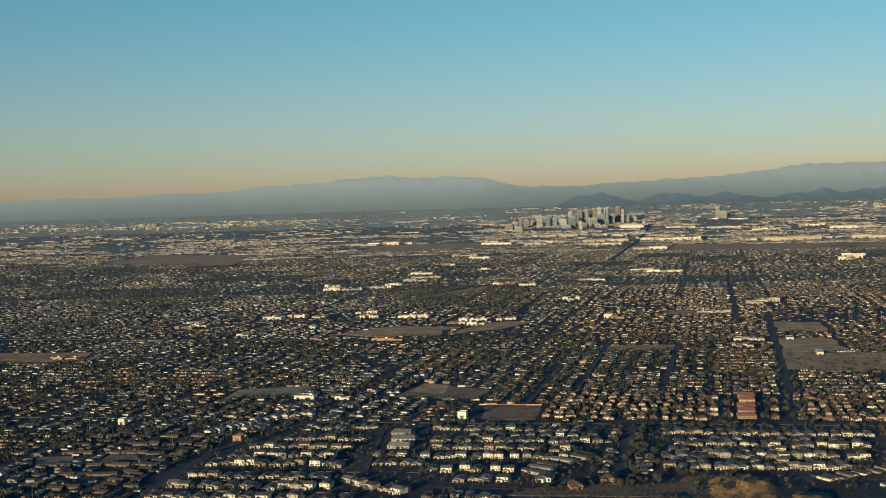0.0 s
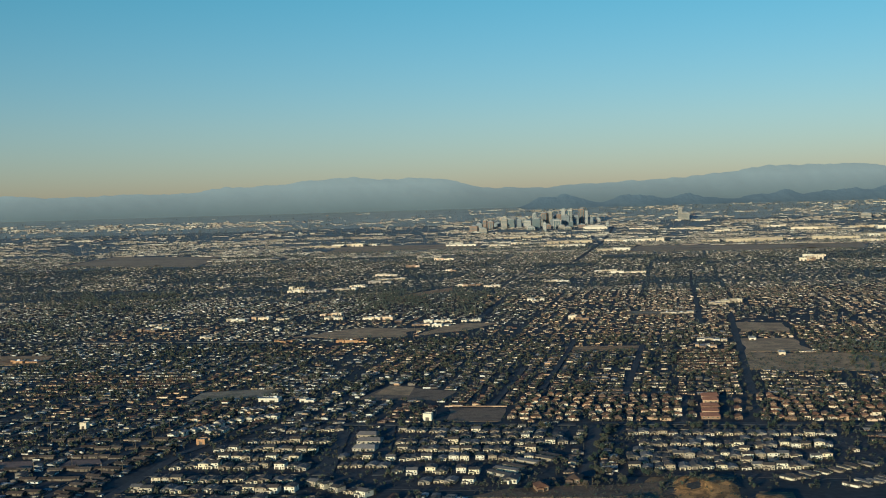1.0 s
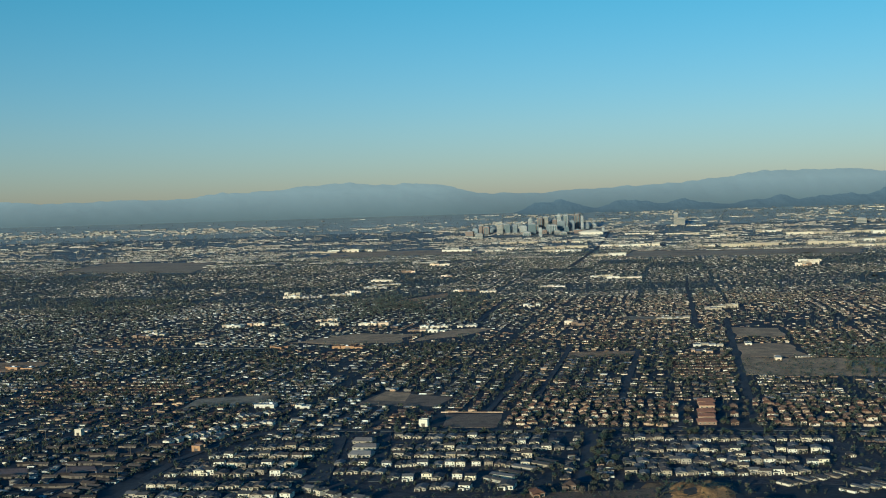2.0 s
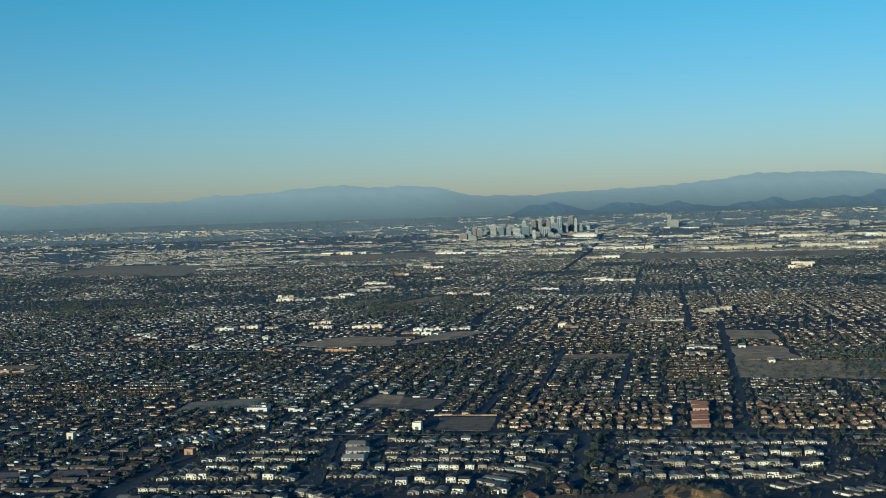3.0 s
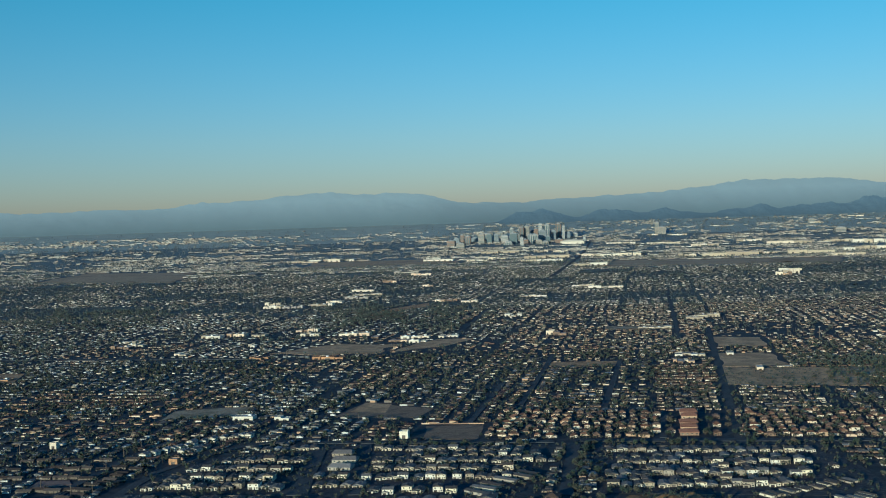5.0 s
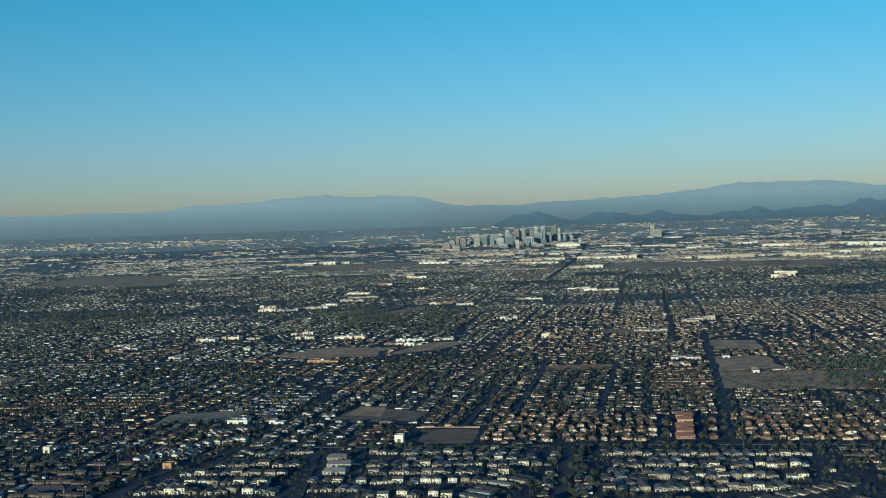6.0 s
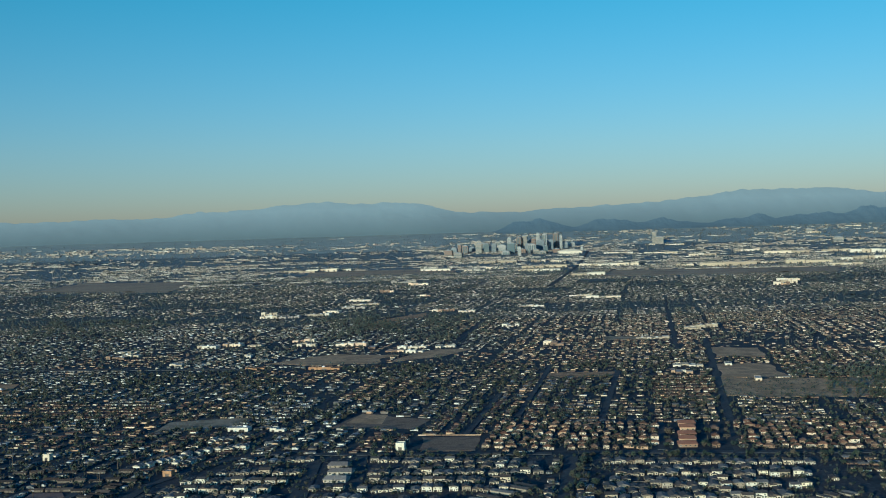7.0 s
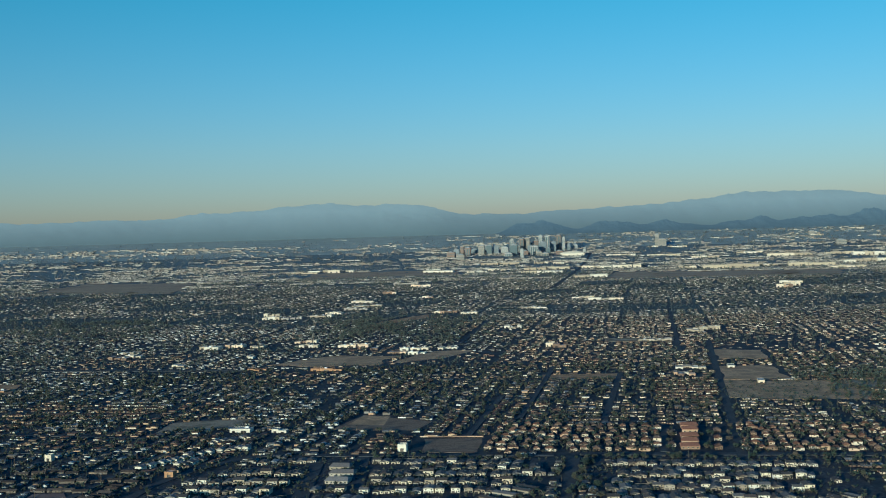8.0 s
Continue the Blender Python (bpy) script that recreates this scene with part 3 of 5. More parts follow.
def house_row(a, b, n, kinds, size=1.0, skip=0.0, facing=None):
    """n houses from a to b, their fronts towards the near side of the row."""
    a, b = np.array(a), np.array(b)
    if n > 7 and skip == 0:
        garden_wall(a, b, 14.5)
    d = b - a
    turn = math.degrees(math.atan2(d[1], d[0])) if facing is None else facing
    for i in range(n):
        if random.random() < skip:
            continue
        p = a + d * (i + 0.5 + random.uniform(-0.2, 0.2)) / n
        p = p + np.array([-d[1], d[0]]) / np.linalg.norm(d) * (4.8 + random.uniform(-2.4, 2.4))
        if kinds not in (["barrack"], ["long"]) and any(math.hypot(p[0] - a_, p[1] - b_) < 3.8 for a_, b_ in TAKEN):
            continue
        if kinds == ["barrack"] and any(math.hypot(p[0] - a_, p[1] - b_) < 5.6 for a_, b_ in TAKEN):
            continue
        put_house(random.choice(kinds), p[0], p[1], turn + random.uniform(-5, 5), size * random.uniform(0.83, 1.02))


def garden_wall(a, b, back):
    """A low block wall with piers behind a row of houses."""
    a, b = np.array(a), np.array(b)
    d = b - a
    run = float(np.linalg.norm(d))
    p = a + np.array([-d[1], d[0]]) / run * back
    wall = thing("garden_wall", "low brown block wall behind a row of houses", "wall", "garden walls")
    wall.matrix_basis = pose(p[0], p[1], float(ground_z(p[0], p[1])), 0, 0, math.degrees(math.atan2(d[1], d[0])))
    bm = bmesh.new()
    box(bm, 0, run, -0.08, 0.08, -0.4, 0.7)
    box(bm, -0.05, run + 0.05, -0.11, 0.11, 0.7, 0.77)
    part("wall", bm, block_wall, wall)
    for i in range(int(run / 9) + 1):
        bm = bmesh.new()
        box(bm, -0.18, 0.18, -0.18, 0.18, -0.4, 0.9)
        part("pier", bm, block_wall, wall).location = (i * 9.0, 0, 0)


def lot_wall(a, b):
    """A long pale plastered wall with a coping along an empty lot."""
    a, b = np.array(a), np.array(b)
    run = float(np.linalg.norm(b - a))
    wall = thing("boundary_wall", "long tan plastered wall along the bare lot", "wall")
    wall.matrix_basis = pose(a[0], a[1], float(ground_z(*a)), 0, 0, math.degrees(math.atan2(b[1] - a[1], b[0] - a[0])))
    for i in range(8):
        bm = bmesh.new()
        box(bm, run * i / 8 + 0.04, run * (i + 1) / 8 - 0.04, -0.1, 0.1, -0.4, 0.62)
        box(bm, run * i / 8 + 0.02, run * (i + 1) / 8 - 0.02, -0.14, 0.14, 0.62, 0.7)
        part("panel", bm, stucco_tan, wall)


lot_wall((-2.7, 731.0), (36.6, 724.5))

NEW2 = ["two_storey", "two_storey_wing", "low", "low", "low"]
NEW1 = ["low", "low", "low", "low", "low", "two_storey_wing"]
# eastern estate
house_row((96.4, 626.7), (205.5, 607.7), 19, NEW2, 0.79)
house_row((97.6, 597.2), (195.4, 579.7), 18, NEW2, 0.79)
house_row((88.5, 567.8), (172.0, 559.8), 15, NEW2, 0.79)
house_row((84.9, 545.3), (169.9, 535.8), 15, NEW2, 0.79)
house_row((106.2, 608.7), (194.3, 593.7), 15, NEW1, 0.72, skip=0.3)
house_row((92.7, 581.2), (180.8, 569.8), 15, NEW1, 0.72, skip=0.35)
house_row((91.3, 556.3), (170.9, 547.3), 13, NEW1, 0.72, skip=0.4)
house_row((173.6, 554.3), (185.7, 552.8), 2, NEW2, 0.79)
house_row((196.4, 567.8), (203.9, 566.8), 1, NEW2, 0.79)
# middle estate
house_row((-31.4, 651.1), (53.0, 635.6), 14, NEW1, 0.77)
house_row((-19.1, 633.6), (61.9, 622.2), 10, NEW1, 0.77, skip=0.3)
house_row((-29.4, 618.7), (61.5, 606.2), 16, NEW1, 0.77)
house_row((-28.7, 600.2), (43.0, 588.2), 13, NEW1, 0.77)
house_row((-34.1, 578.7), (41.5, 568.8), 12, NEW2, 0.77)
house_row((-29.3, 550.3), (14.0, 544.8), 6, NEW2, 0.77)
house_row((-16.6, 529.8), (10.7, 524.4), 4, NEW1, 0.77)
house_row((21.8, 538.3), (58.0, 579.2), 6, ["long"], 1.1)
house_row((-55.4, 567.8), (-29.9, 563.3), 4, NEW1, 0.77)
house_row((-57.1, 586.7), (-39.5, 584.2), 3, NEW1, 0.77)
# western estate
house_row((-94.4, 658.6), (-61.8, 657.1), 6, NEW2, 0.81)
house_row((-110.9, 631.1), (-64.4, 626.7), 8, NEW2, 0.81)
house_row((-126.1, 613.2), (-70.5, 603.2), 9, NEW2, 0.81)
house_row((-133.4, 591.2), (-75.7, 585.2), 9, NEW2, 0.81)
house_row((-141.4, 575.8), (-70.5, 564.8), 11, NEW2, 0.81)
house_row((-145.7, 545.8), (-74.1, 538.8), 12, NEW2, 0.81)
house_row((-71.1, 531.8), (-39.8, 505.9), 5, NEW2, 0.81)
house_row((-149.3, 529.3), (-71.3, 517.4), 12, NEW2, 0.81)
house_row((-156.1, 509.9), (-58.8, 496.4), 13, NEW2, 0.81)
house_row((-153.8, 652.6), (-128.4, 694.0), 10, ["row", "row", "row", "low"], 0.9, facing=-14)
house_row((-128.4, 694.0), (-101.0, 706.5), 8, ["row", "row", "row", "low"], 0.9, facing=-14)
house_row((-135.3, 659.6), (-121.7, 679.0), 6, ["row", "row", "row", "low"], 0.9, facing=-14)
house_row((-128.0, 722.0), (-108.1, 744.9), 7, ["row", "row", "row", "low"], 0.9, facing=-14)
house_row((-162.3, 584.2), (-148.5, 628.2), 9, ["barrack"], 0.8, facing=-24)
house_row((-175.0, 520.3), (-163.8, 578.8), 11, ["barrack"], 0.8, facing=-24)
# long low houses west of the diagonal road
for a, b, k in (((-228.3, 628.2), (-161.6, 622.2), 8), ((-228.9, 604.7), (-163.3, 599.2), 8), ((-227.2, 576.8), (-164.8, 572.8), 8), ((-225.4, 554.3), (-165.3, 550.3), 8), ((-219.7, 529.8), (-165.0, 526.9), 8), ((-226.5, 650.1), (-158.0, 645.6), 8)):
    house_row(a, b, k, ["barrack"], 0.76, 0.2)
# rows of long park homes by the dry hill
house_row((154.3, 515.0), (206.0, 542.5), 15, ["long"], 0.7, skip=0.04)
house_row((177.9, 498.0), (200.7, 512.0), 6, ["long"], 0.7, skip=0.04)

# tile-roofed homes behind the street
TRACTS = []
for poly in ([(33.1, 673.6), (131.7, 660.1), (151.5, 748.4), (51.3, 765.9)], [(177.9, 653.1), (265.6, 638.1), (284.3, 725.5), (197.3, 740.4)]):
    poly = np.array(poly)
    FIELDS.append((poly, 1))
    TRACTS.append(poly)
    c = poly.mean(0)
    for i in range(-19, 20):
        for j in range(-6, 7):
            p = c + U * (i * 6.9 + (j % 2) * 0.8) + V * (j * 13.0 + (i % 2) * 3) + np.array([random.uniform(-1.2, 1.2), random.uniform(-2.2, 2.2)])
            if inside(poly, p[:1], p[1:])[0] and random.random() > 0.16 and len(TAKEN) < 560:
                put_house(random.choice(["tile", "tile", "tile_two"]), p[0], p[1], -11.2 + random.choice((0, 0, 0, 90, -90)), random.uniform(0.57, 0.74))


for p in ((180.6, 718.0), (174.2, 691.5), (167.8, 665.1), (152.6, 714.5), (143.9, 677.6)):
    put_house("tile", p[0], p[1], -11.2, 0.8)

put_house("tile", *(57.1, 526.4), -20, 1.1)
put_house("tile", *(40.2, 513.9), 8, 1.0)
put_house("low", *(28.0, 530.8), -15, 1.0)
sheet("road", strip((0.2, 501.4), (32.0, 513.4), 1.8), soil, "narrow pale dirt track below the houses", "track", lift=0.15, step=5)
sheet("road", strip((32.0, 513.4), (60.8, 520.4), 1.8), soil, "narrow pale dirt track below the houses", "track", lift=0.15, step=5)

# ---- larger buildings set singly ----
def flat_building(name, p, w, d, h, wall_m, roof_m, label, category, turn=-11.2, doors=4, group=""):
    """A flat-roofed block with a parapet, a roof plate, loading doors on its front and roof units; p is the middle of its front."""
    home = thing(name, label, category, group)
    home.matrix_basis = pose(p[0], p[1], float(ground_z(*p)), 0, 0, turn)
    h = h * (0.62 if d < 40 else 0.74)
    # one to five wings of their own width, height and set-back
    count = 1 if w < 9 else 2 if w < 18 else random.choice((3, 3, 4)) if w < 40 else random.choice((2, 3, 4))
    cuts = [0.0] + sorted((i + random.uniform(-0.28, 0.28)) / count for i in range(1, count)) + [1.0]
    for i in range(count):
        x0, x1 = -w / 2 + cuts[i] * w, -w / 2 + cuts[i + 1] * w - (random.uniform(0.0, 0.12) * w / count if count > 2 else 0.02)
        wh = h * (1.0 if count == 1 else random.choice((0.6, 0.75, 0.9, 1.0, 1.15) if d < 40 else (0.75, 0.9, 1.0)))
        y0 = 0.0 if count == 1 else d * random.choice((-0.25, 0.0, 0.0, 0.2, 0.45))
        y1 = y0 + d * (1.0 if count == 1 else random.uniform(0.55, 1.1))
        bm = bmesh.new()
        box(bm, x0, x1, y0, y1, -2.5, wh)
        for a0, a1, b0, b1 in ((x0, x1, y0, y0 + 0.3), (x0, x1, y1 - 0.3, y1), (x0, x0 + 0.3, y0 + 0.3, y1 - 0.3), (x1 - 0.3, x1, y0 + 0.3, y1 - 0.3)):
            box(bm, a0, a1, b0, b1, wh, wh + 0.1 * h)
        part("wall", bm, wall_m, home)
        bm = bmesh.new()
        box(bm, x0 + 0.32, x1 - 0.32, y0 + 0.32, y1 - 0.32, wh, wh + 0.05)
        part("roof", bm, roof_m, home)
        for k in range(max(1, int((x1 - x0) / max(4.0, w / doors)))):
            n = max(1, int((x1 - x0) / max(4.0, w / doors)))
            dw = min((x1 - x0) / n * 0.4, 5)
            xc = x0 + (k + 0.5) * (x1 - x0) / n
            bm = bmesh.new()
            box(bm, xc - dw / 2, xc + dw / 2, y0 - 0.08, y0 + 0.1, 0, wh * 0.5)
            part("loading_door", bm, shaded_door_paint, home)
        if x1 - x0 > 8:
            xc, yc = random.uniform(x0 + 3, x1 - 3), random.uniform(y0 + 2, y1 - 2)
            bm = bmesh.new()
            box(bm, xc - 1.2, xc + 1.2, yc - 1, yc + 1, wh + 0.05, wh + 0.95)
            box(bm, xc - 0.9, xc + 0.9, yc - 0.7, yc + 0.7, wh + 0.95, wh + 1.1)
            part("roof_unit", bm, steel, home)
    TAKEN.append(tuple(p))
    BIG.append((p[0], p[1], w, d))
    return home


def pitched_hall(p, w, d, h, wall_m, roof_m, label, category="apartment building", turn=-11.2):
    home = thing("apartment_block", label, category, "apartment blocks")
    home.matrix_basis = pose(p[0], p[1], float(ground_z(*p)), 0, 0, turn)
    bm = bmesh.new()
    box(bm, -w / 2, w / 2, 0, d, -0.5, h)
    part("wall", bm, wall_m, home)
    bm = bmesh.new()
    roof_shape(bm, -w / 2 - 0.4, w / 2 + 0.4, -0.4, d + 0.4, h, 1.3, 1.2)
    part("roof", bm, roof_m, home)
    n = int(w / 2.4)
    for i in range(n):
        bm = bmesh.new()
        for x0, x1, z0, z1 in ((-.5, .5, -.05, 0), (-.5, .5, .75, .8), (-.5, -.45, 0, .75), (.45, .5, 0, .75), (-.02, .02, 0, .75)):
            box(bm, x0, x1, -0.07, 0.02, z0, z1)
        win = opening("window", bm, white_wall, home, -w / 2 + (i + 0.5) * w / n, 0, h * 0.35)
        for x0 in (-0.45, 0.02):
            bm = bmesh.new()
            box(bm, x0, x0 + 0.43, -0.035, 0.02, 0, 0.75)
            part("pane", bm, glass, win)


for p, w, h in (((166.6, 731.5), 10.5, 1.9), ((163.2, 715.0), 9.4, 2.3), ((158.6, 696.0), 10.4, 1.8), ((154.6, 678.6), 9.8, 2.2), ((151.8, 665.1), 10.6, 1.7)):
    pitched_hall(p, w, 10.0, h, stucco_tan, brick_red, "long two-storey apartment block under a red tile roof", turn=-11.2 + random.uniform(-3, 3))
for p, w in (((-46.6, 639.6), 11.0), ((-44.4, 622.7), 13.0), ((-45.8, 604.2), 12.0)):
    pitched_hall(p, w, 9.0, 1.6, stucco, pale_roof, "long low apartment block with a broad grey roof", turn=-11.2 + random.uniform(-3, 3))

WH, WR = white_wall, white_roof
flat_building("hall", (-13.2, 685.5), 5.2, 5.0, 6.4, sunny_stucco, WR, "tall white cube-shaped hall standing alone in sun", "building", doors=2)
flat_building("store", (-120.8, 768.4), 14, 8, 3.2, WH, WR, "low white flat-roofed store beside the diagonal road", "building", doors=3)
flat_building("store", (-95.1, 759.4), 10, 7, 3.6, WH, WR, "low pale flat-roofed store", "building", doors=2)
flat_building("house_block", (-220.8, 690.5), 4.2, 4, 5.8, WH, WR, "pale square two-storey block among low houses", "building", doors=1)
flat_building("house_block", (-137.9, 633.6), 5, 5, 4.8, orange_wall, WR, "small orange-brown block beside the road", "building", doors=1)
flat_building("school", (-90.5, 1088.2), 30, 12, 3.2, orange_wall, clay_tile, "long orange school building with a red roof", "building")
flat_building("school", (-158.1, 1104.7), 18, 9, 2.6, orange_wall, clay_tile, "low orange school wing", "building", doors=2)
flat_building("school", (-373.0, 1008.4), 30, 12, 3.0, orange_wall, white_roof, "long low orange building by a bare lot", "building")
flat_building("store", (-242.3, 1157.6), 14, 12, 3.2, WH, WR, "white flat-roofed store at a cross street", "building", doors=2)
flat_building("church", (-180.9, 1213.0), 9, 14, 5.2, WH, WR, "bright white hall with a high front", "building", doors=1)
STRIP = "pale flat-roofed commercial building in a shopping strip"
for p, w, h in (((-241.6, 1322.3), 24, 4), ((-216.6, 1328.3), 20, 4), ((-188.9, 1326.8), 18, 3.5), ((-128.6, 1309.8), 22, 4.5), ((-77.6, 1295.3), 36, 4), ((-9.3, 1251.4), 30, 3), ((26.0, 1246.0), 20, 2.6), ((-27.2, 1222.0), 20, 3), ((-322.9, 1238.9), 22, 3.5), ((-311.0, 1252.4), 16, 3.5)):
    flat_building("store", p, w, 14, h * 1.25, random.choice((WH, WH, stucco_tan)), WR, STRIP, "building", group="shopping strip")
CAMPUS = "pale blocks of a low school campus between dark trees"
for p, w, h in (((-226.8, 1740.4), 26, 8), ((-195.1, 1739.4), 30, 5), ((-153.1, 1768.4), 34, 6), ((-137.9, 1821.8), 26, 6), ((-108.1, 1898.6), 40, 6), ((-94.9, 1976.5), 50, 6), ((-106.2, 2088.3), 40, 8), ((-35.9, 2729.0), 60, 8)):
    flat_building("campus_block", p, w, 18, h * 0.85, random.choice((WH, stucco_tan, tower_stone)), WR, CAMPUS, "building", group="campus")
PLAIN = "long pale flat-roofed building in the suburb"
for p, w, h in (((114.3, 1475.5), 22, 4), ((175.7, 1819.8), 40, 4), ((135.8, 1240.4), 9, 6), ((145.2, 1232.0), 14, 5), ((313.7, 1973.0), 60, 5), ((335.1, 1377.2), 26, 5), ((349.9, 1387.6), 14, 7), ((320.7, 1359.2), 20, 3.5),
                ((268.6, 921.1), 5, 3.2), ((271.9, 1022.9), 6, 2.6), ((36.3, 1776.9), 34, 4), ((69.7, 1739.9), 26, 4), ((220.6, 979.0), 18, 2.6), ((687.2, 2181.1), 30, 8), ((716.6, 2229.0), 32, 10)):
    flat_building("store", p, w, 14, h * 1.1, random.choice((WH, WH, stucco_tan)), WR, PLAIN, "building", group="suburb stores")
SHOPS = "pale flat-roofed shop with a sunlit front"
for p, w, h in (((-136.8, 1363.0), 25, 4.2), ((-53.1, 1263.5), 8, 2.6), ((-7.2, 1205.5), 17, 3.4), ((-327.7, 1295.5), 24, 2.6), ((-367.8, 1886.0), 9, 3.4), ((-232.2, 1797.5), 26, 6.0), ((-66.6, 2343.5), 28, 6.0), ((-2.7, 2601.5), 46, 6.0), ((10.1, 2172.5), 21, 4.0), ((284.0, 2037.0), 40, 4.0), ((744.7, 2322.5), 45, 8.0), ((256.1, 1274.5), 37, 2.6), ((236.3, 1023.0), 27, 2.2)):
    flat_building("shop", p, w, 12, h * 1.2, random.choice((WH, WH, WH, stucco_tan)), WR, SHOPS, "building", group="shops")
DEPOT = "long white warehouse with a flat roof"
for p, w, h in (((249.6, 3663.6), 120, 9), ((378.6, 3661.1), 45, 8), ((438.1, 3634.2), 46, 8), ((365.1, 3359.7), 130, 9), ((327.1, 3154.6), 115, 7), ((503.2, 3380.2), 70, 9), ((415.6, 2832.8), 80, 8),
                ((577.6, 3332.3), 120, 11), ((733.1, 3172.1), 50, 9), ((840.4, 3126.2), 150, 13), ((964.1, 3206.0), 60, 8), ((1060.0, 3118.7), 120, 11), ((920.3, 3726.5), 90, 8), ((47.6, 3379.2), 90, 8),
                ((158.5, 3276.9), 60, 7), ((221.4, 3377.7), 55, 7), ((-362.3, 3500.5), 100, 7), ((-295.7, 3524.9), 100, 10), ((-235.2, 3524.9), 60, 8)):
    flat_building("warehouse", p, w, 45, h, WH, WR, DEPOT, "warehouse", doors=6, group="warehouses")
for p, w, h in (((1234.7, 3256.9), 70, 12), ((1310.4, 3286.9), 80, 12), ((1096.3, 2949.5), 90, 8), ((1429.4, 3629.2), 120, 14), ((1358.7, 3727.5), 90, 10), ((1191.2, 3717.5), 140, 10), ((1106.8, 3867.2), 90, 8), ((815.8, 3879.2), 110, 6), ((682.3, 3930.6), 100, 6),
                ((1357.9, 4862.3), 40, 4), ((1725.1, 4792.4), 50, 6), ((1547.2, 4482.5), 50, 8), ((1774.5, 4676.1), 60, 6)):
    flat_building("warehouse", p, w, 45, h, WH, WR, DEPOT, "warehouse", doors=6, group="warehouses")


# ---- downtown ----
def tower(p, w, h, wall_m, label, bands=True, cap=0.35, d=None, turn=-11.2):
    """An office tower: a glass core, floor slabs or upright piers, a set-back top with its plant room."""
    home = thing("office_tower", label, "tower", "downtown towers")
    d, h = d or w * 0.9, h * 0.86
    home.matrix_basis = pose(p[0], p[1], float(ground_z(*p)), 0, 0, turn)
    bm = bmesh.new()
    box(bm, -w / 2 + 0.5, w / 2 - 0.5, 0.5, d - 0.5, -4, h)
    part("glazing", bm, tower_glass, home)
    if bands:
        n = max(3, int(h / 4.0))
        for i in range(n):
            bm = bmesh.new()
            z = h * i / n
            box(bm, -w / 2, w / 2, 0, d, z, z + h / n * 0.62)
            part("floor_band", bm, wall_m, home)
    else:
        n = max(3, int(w / 6))
        for i in range(n + 1):
            bm = bmesh.new()
            x = -w / 2 + 0.8 + (w - 1.6) * i / n
            box(bm, x - 0.8, x + 0.8, 0, d, -4, h - 1)
            part("pier", bm, wall_m, home)
    bm = bmesh.new()
    box(bm, -w / 2, w / 2, 0, d, h - 1, h + 1.2)
    part("cornice", bm, wall_m, home)
    bm = bmesh.new()
    box(bm, -w * cap, w * cap, d * 0.25, d * 0.75, h, h + 4)
    box(bm, -w * cap * 0.5, w * cap * 0.2, d * 0.35, d * 0.6, h + 4, h + 6)
    part("plant_room", bm, tower_grey, home)
    return home


TS, TB, TW, TG, TX = tower_stone, tower_brown, tower_white, tower_grey, tower_glass
for p, w, h, m, label, bands in (
        ((103.2, 4016.9), 28, 22, TB, "squat pinkish-brown office building", True),
        ((133.8, 3936.6), 28, 18, TS, "low tan office block", True),
        ((166.2, 4109.2), 20, 30, TB, "brown brick office tower with upright piers", False),
        ((148.0, 4159.1), 12, 30, TB, "slim brown apartment tower downtown", True),
        ((214.9, 4115.7), 22, 36, TS, "sunlit tan apartment tower", True),
        ((243.9, 4128.7), 18, 34, TX, "dark glass office tower without balconies", False),
        ((269.1, 4143.2), 20, 30, TG, "blue-grey glass office tower", True),
        ((300.5, 4155.2), 28, 24, TW, "white office slab with dark window bands", True),
        ((325.0, 4057.3), 28, 40, TX, "broad dark blue glass tower", True),
        ((336.7, 4274.9), 14, 42, TW, "white tower with a dark glass side", False),
        ((369.4, 4243.5), 18, 46, TB, "brown office tower with upright ribs", False),
        ((391.6, 4258.5), 20, 50, TS, "tan office tower with a stepped top", True),
        ((345.7, 3956.1), 12, 33, TW, "slim white tower in full sun", True)):
    tower(p, w, h, m, label, bands)
for p, w, h, m, label, bands in (
        ((393.3, 4125.7), 24, 28, TG, "grey office block with window bands", True),
        ((398.3, 4055.4), 27, 34, TW, "bright white tower with dark upright stripes", False),
        ((424.0, 4248.5), 16, 38, TB, "brown office tower behind the white one", True),
        ((437.9, 4222.5), 14, 62, TW, "tallest pale tower of the skyline", True),
        ((434.2, 4112.2), 28, 44, TG, "wide blue-grey office tower", True),
        ((462.2, 4237.0), 20, 56, TW, "light grey high-rise with upright piers", False),
        ((443.6, 4016.9), 14, 28, TX, "small dark glass tower", True),
        ((478.8, 4165.6), 18, 38, TG, "pale green-grey tower with window bands", True),
        ((504.2, 4224.0), 18, 60, TB, "tall tan and brown tower", False),
        ((519.5, 4197.1), 10, 54, TW, "slim white tower with a slanted top", True),
        ((570.0, 4019.9), 10, 20, TW, "small white block at the avenue", True),
        ((538.0, 4213.5), 16, 22, TG, "grey mid-rise block beside the stadium", True),
        ((567.5, 4248.5), 20, 16, TW, "low white mid-rise block beside the stadium", True)):
    tower(p, w, h, m, label, bands)
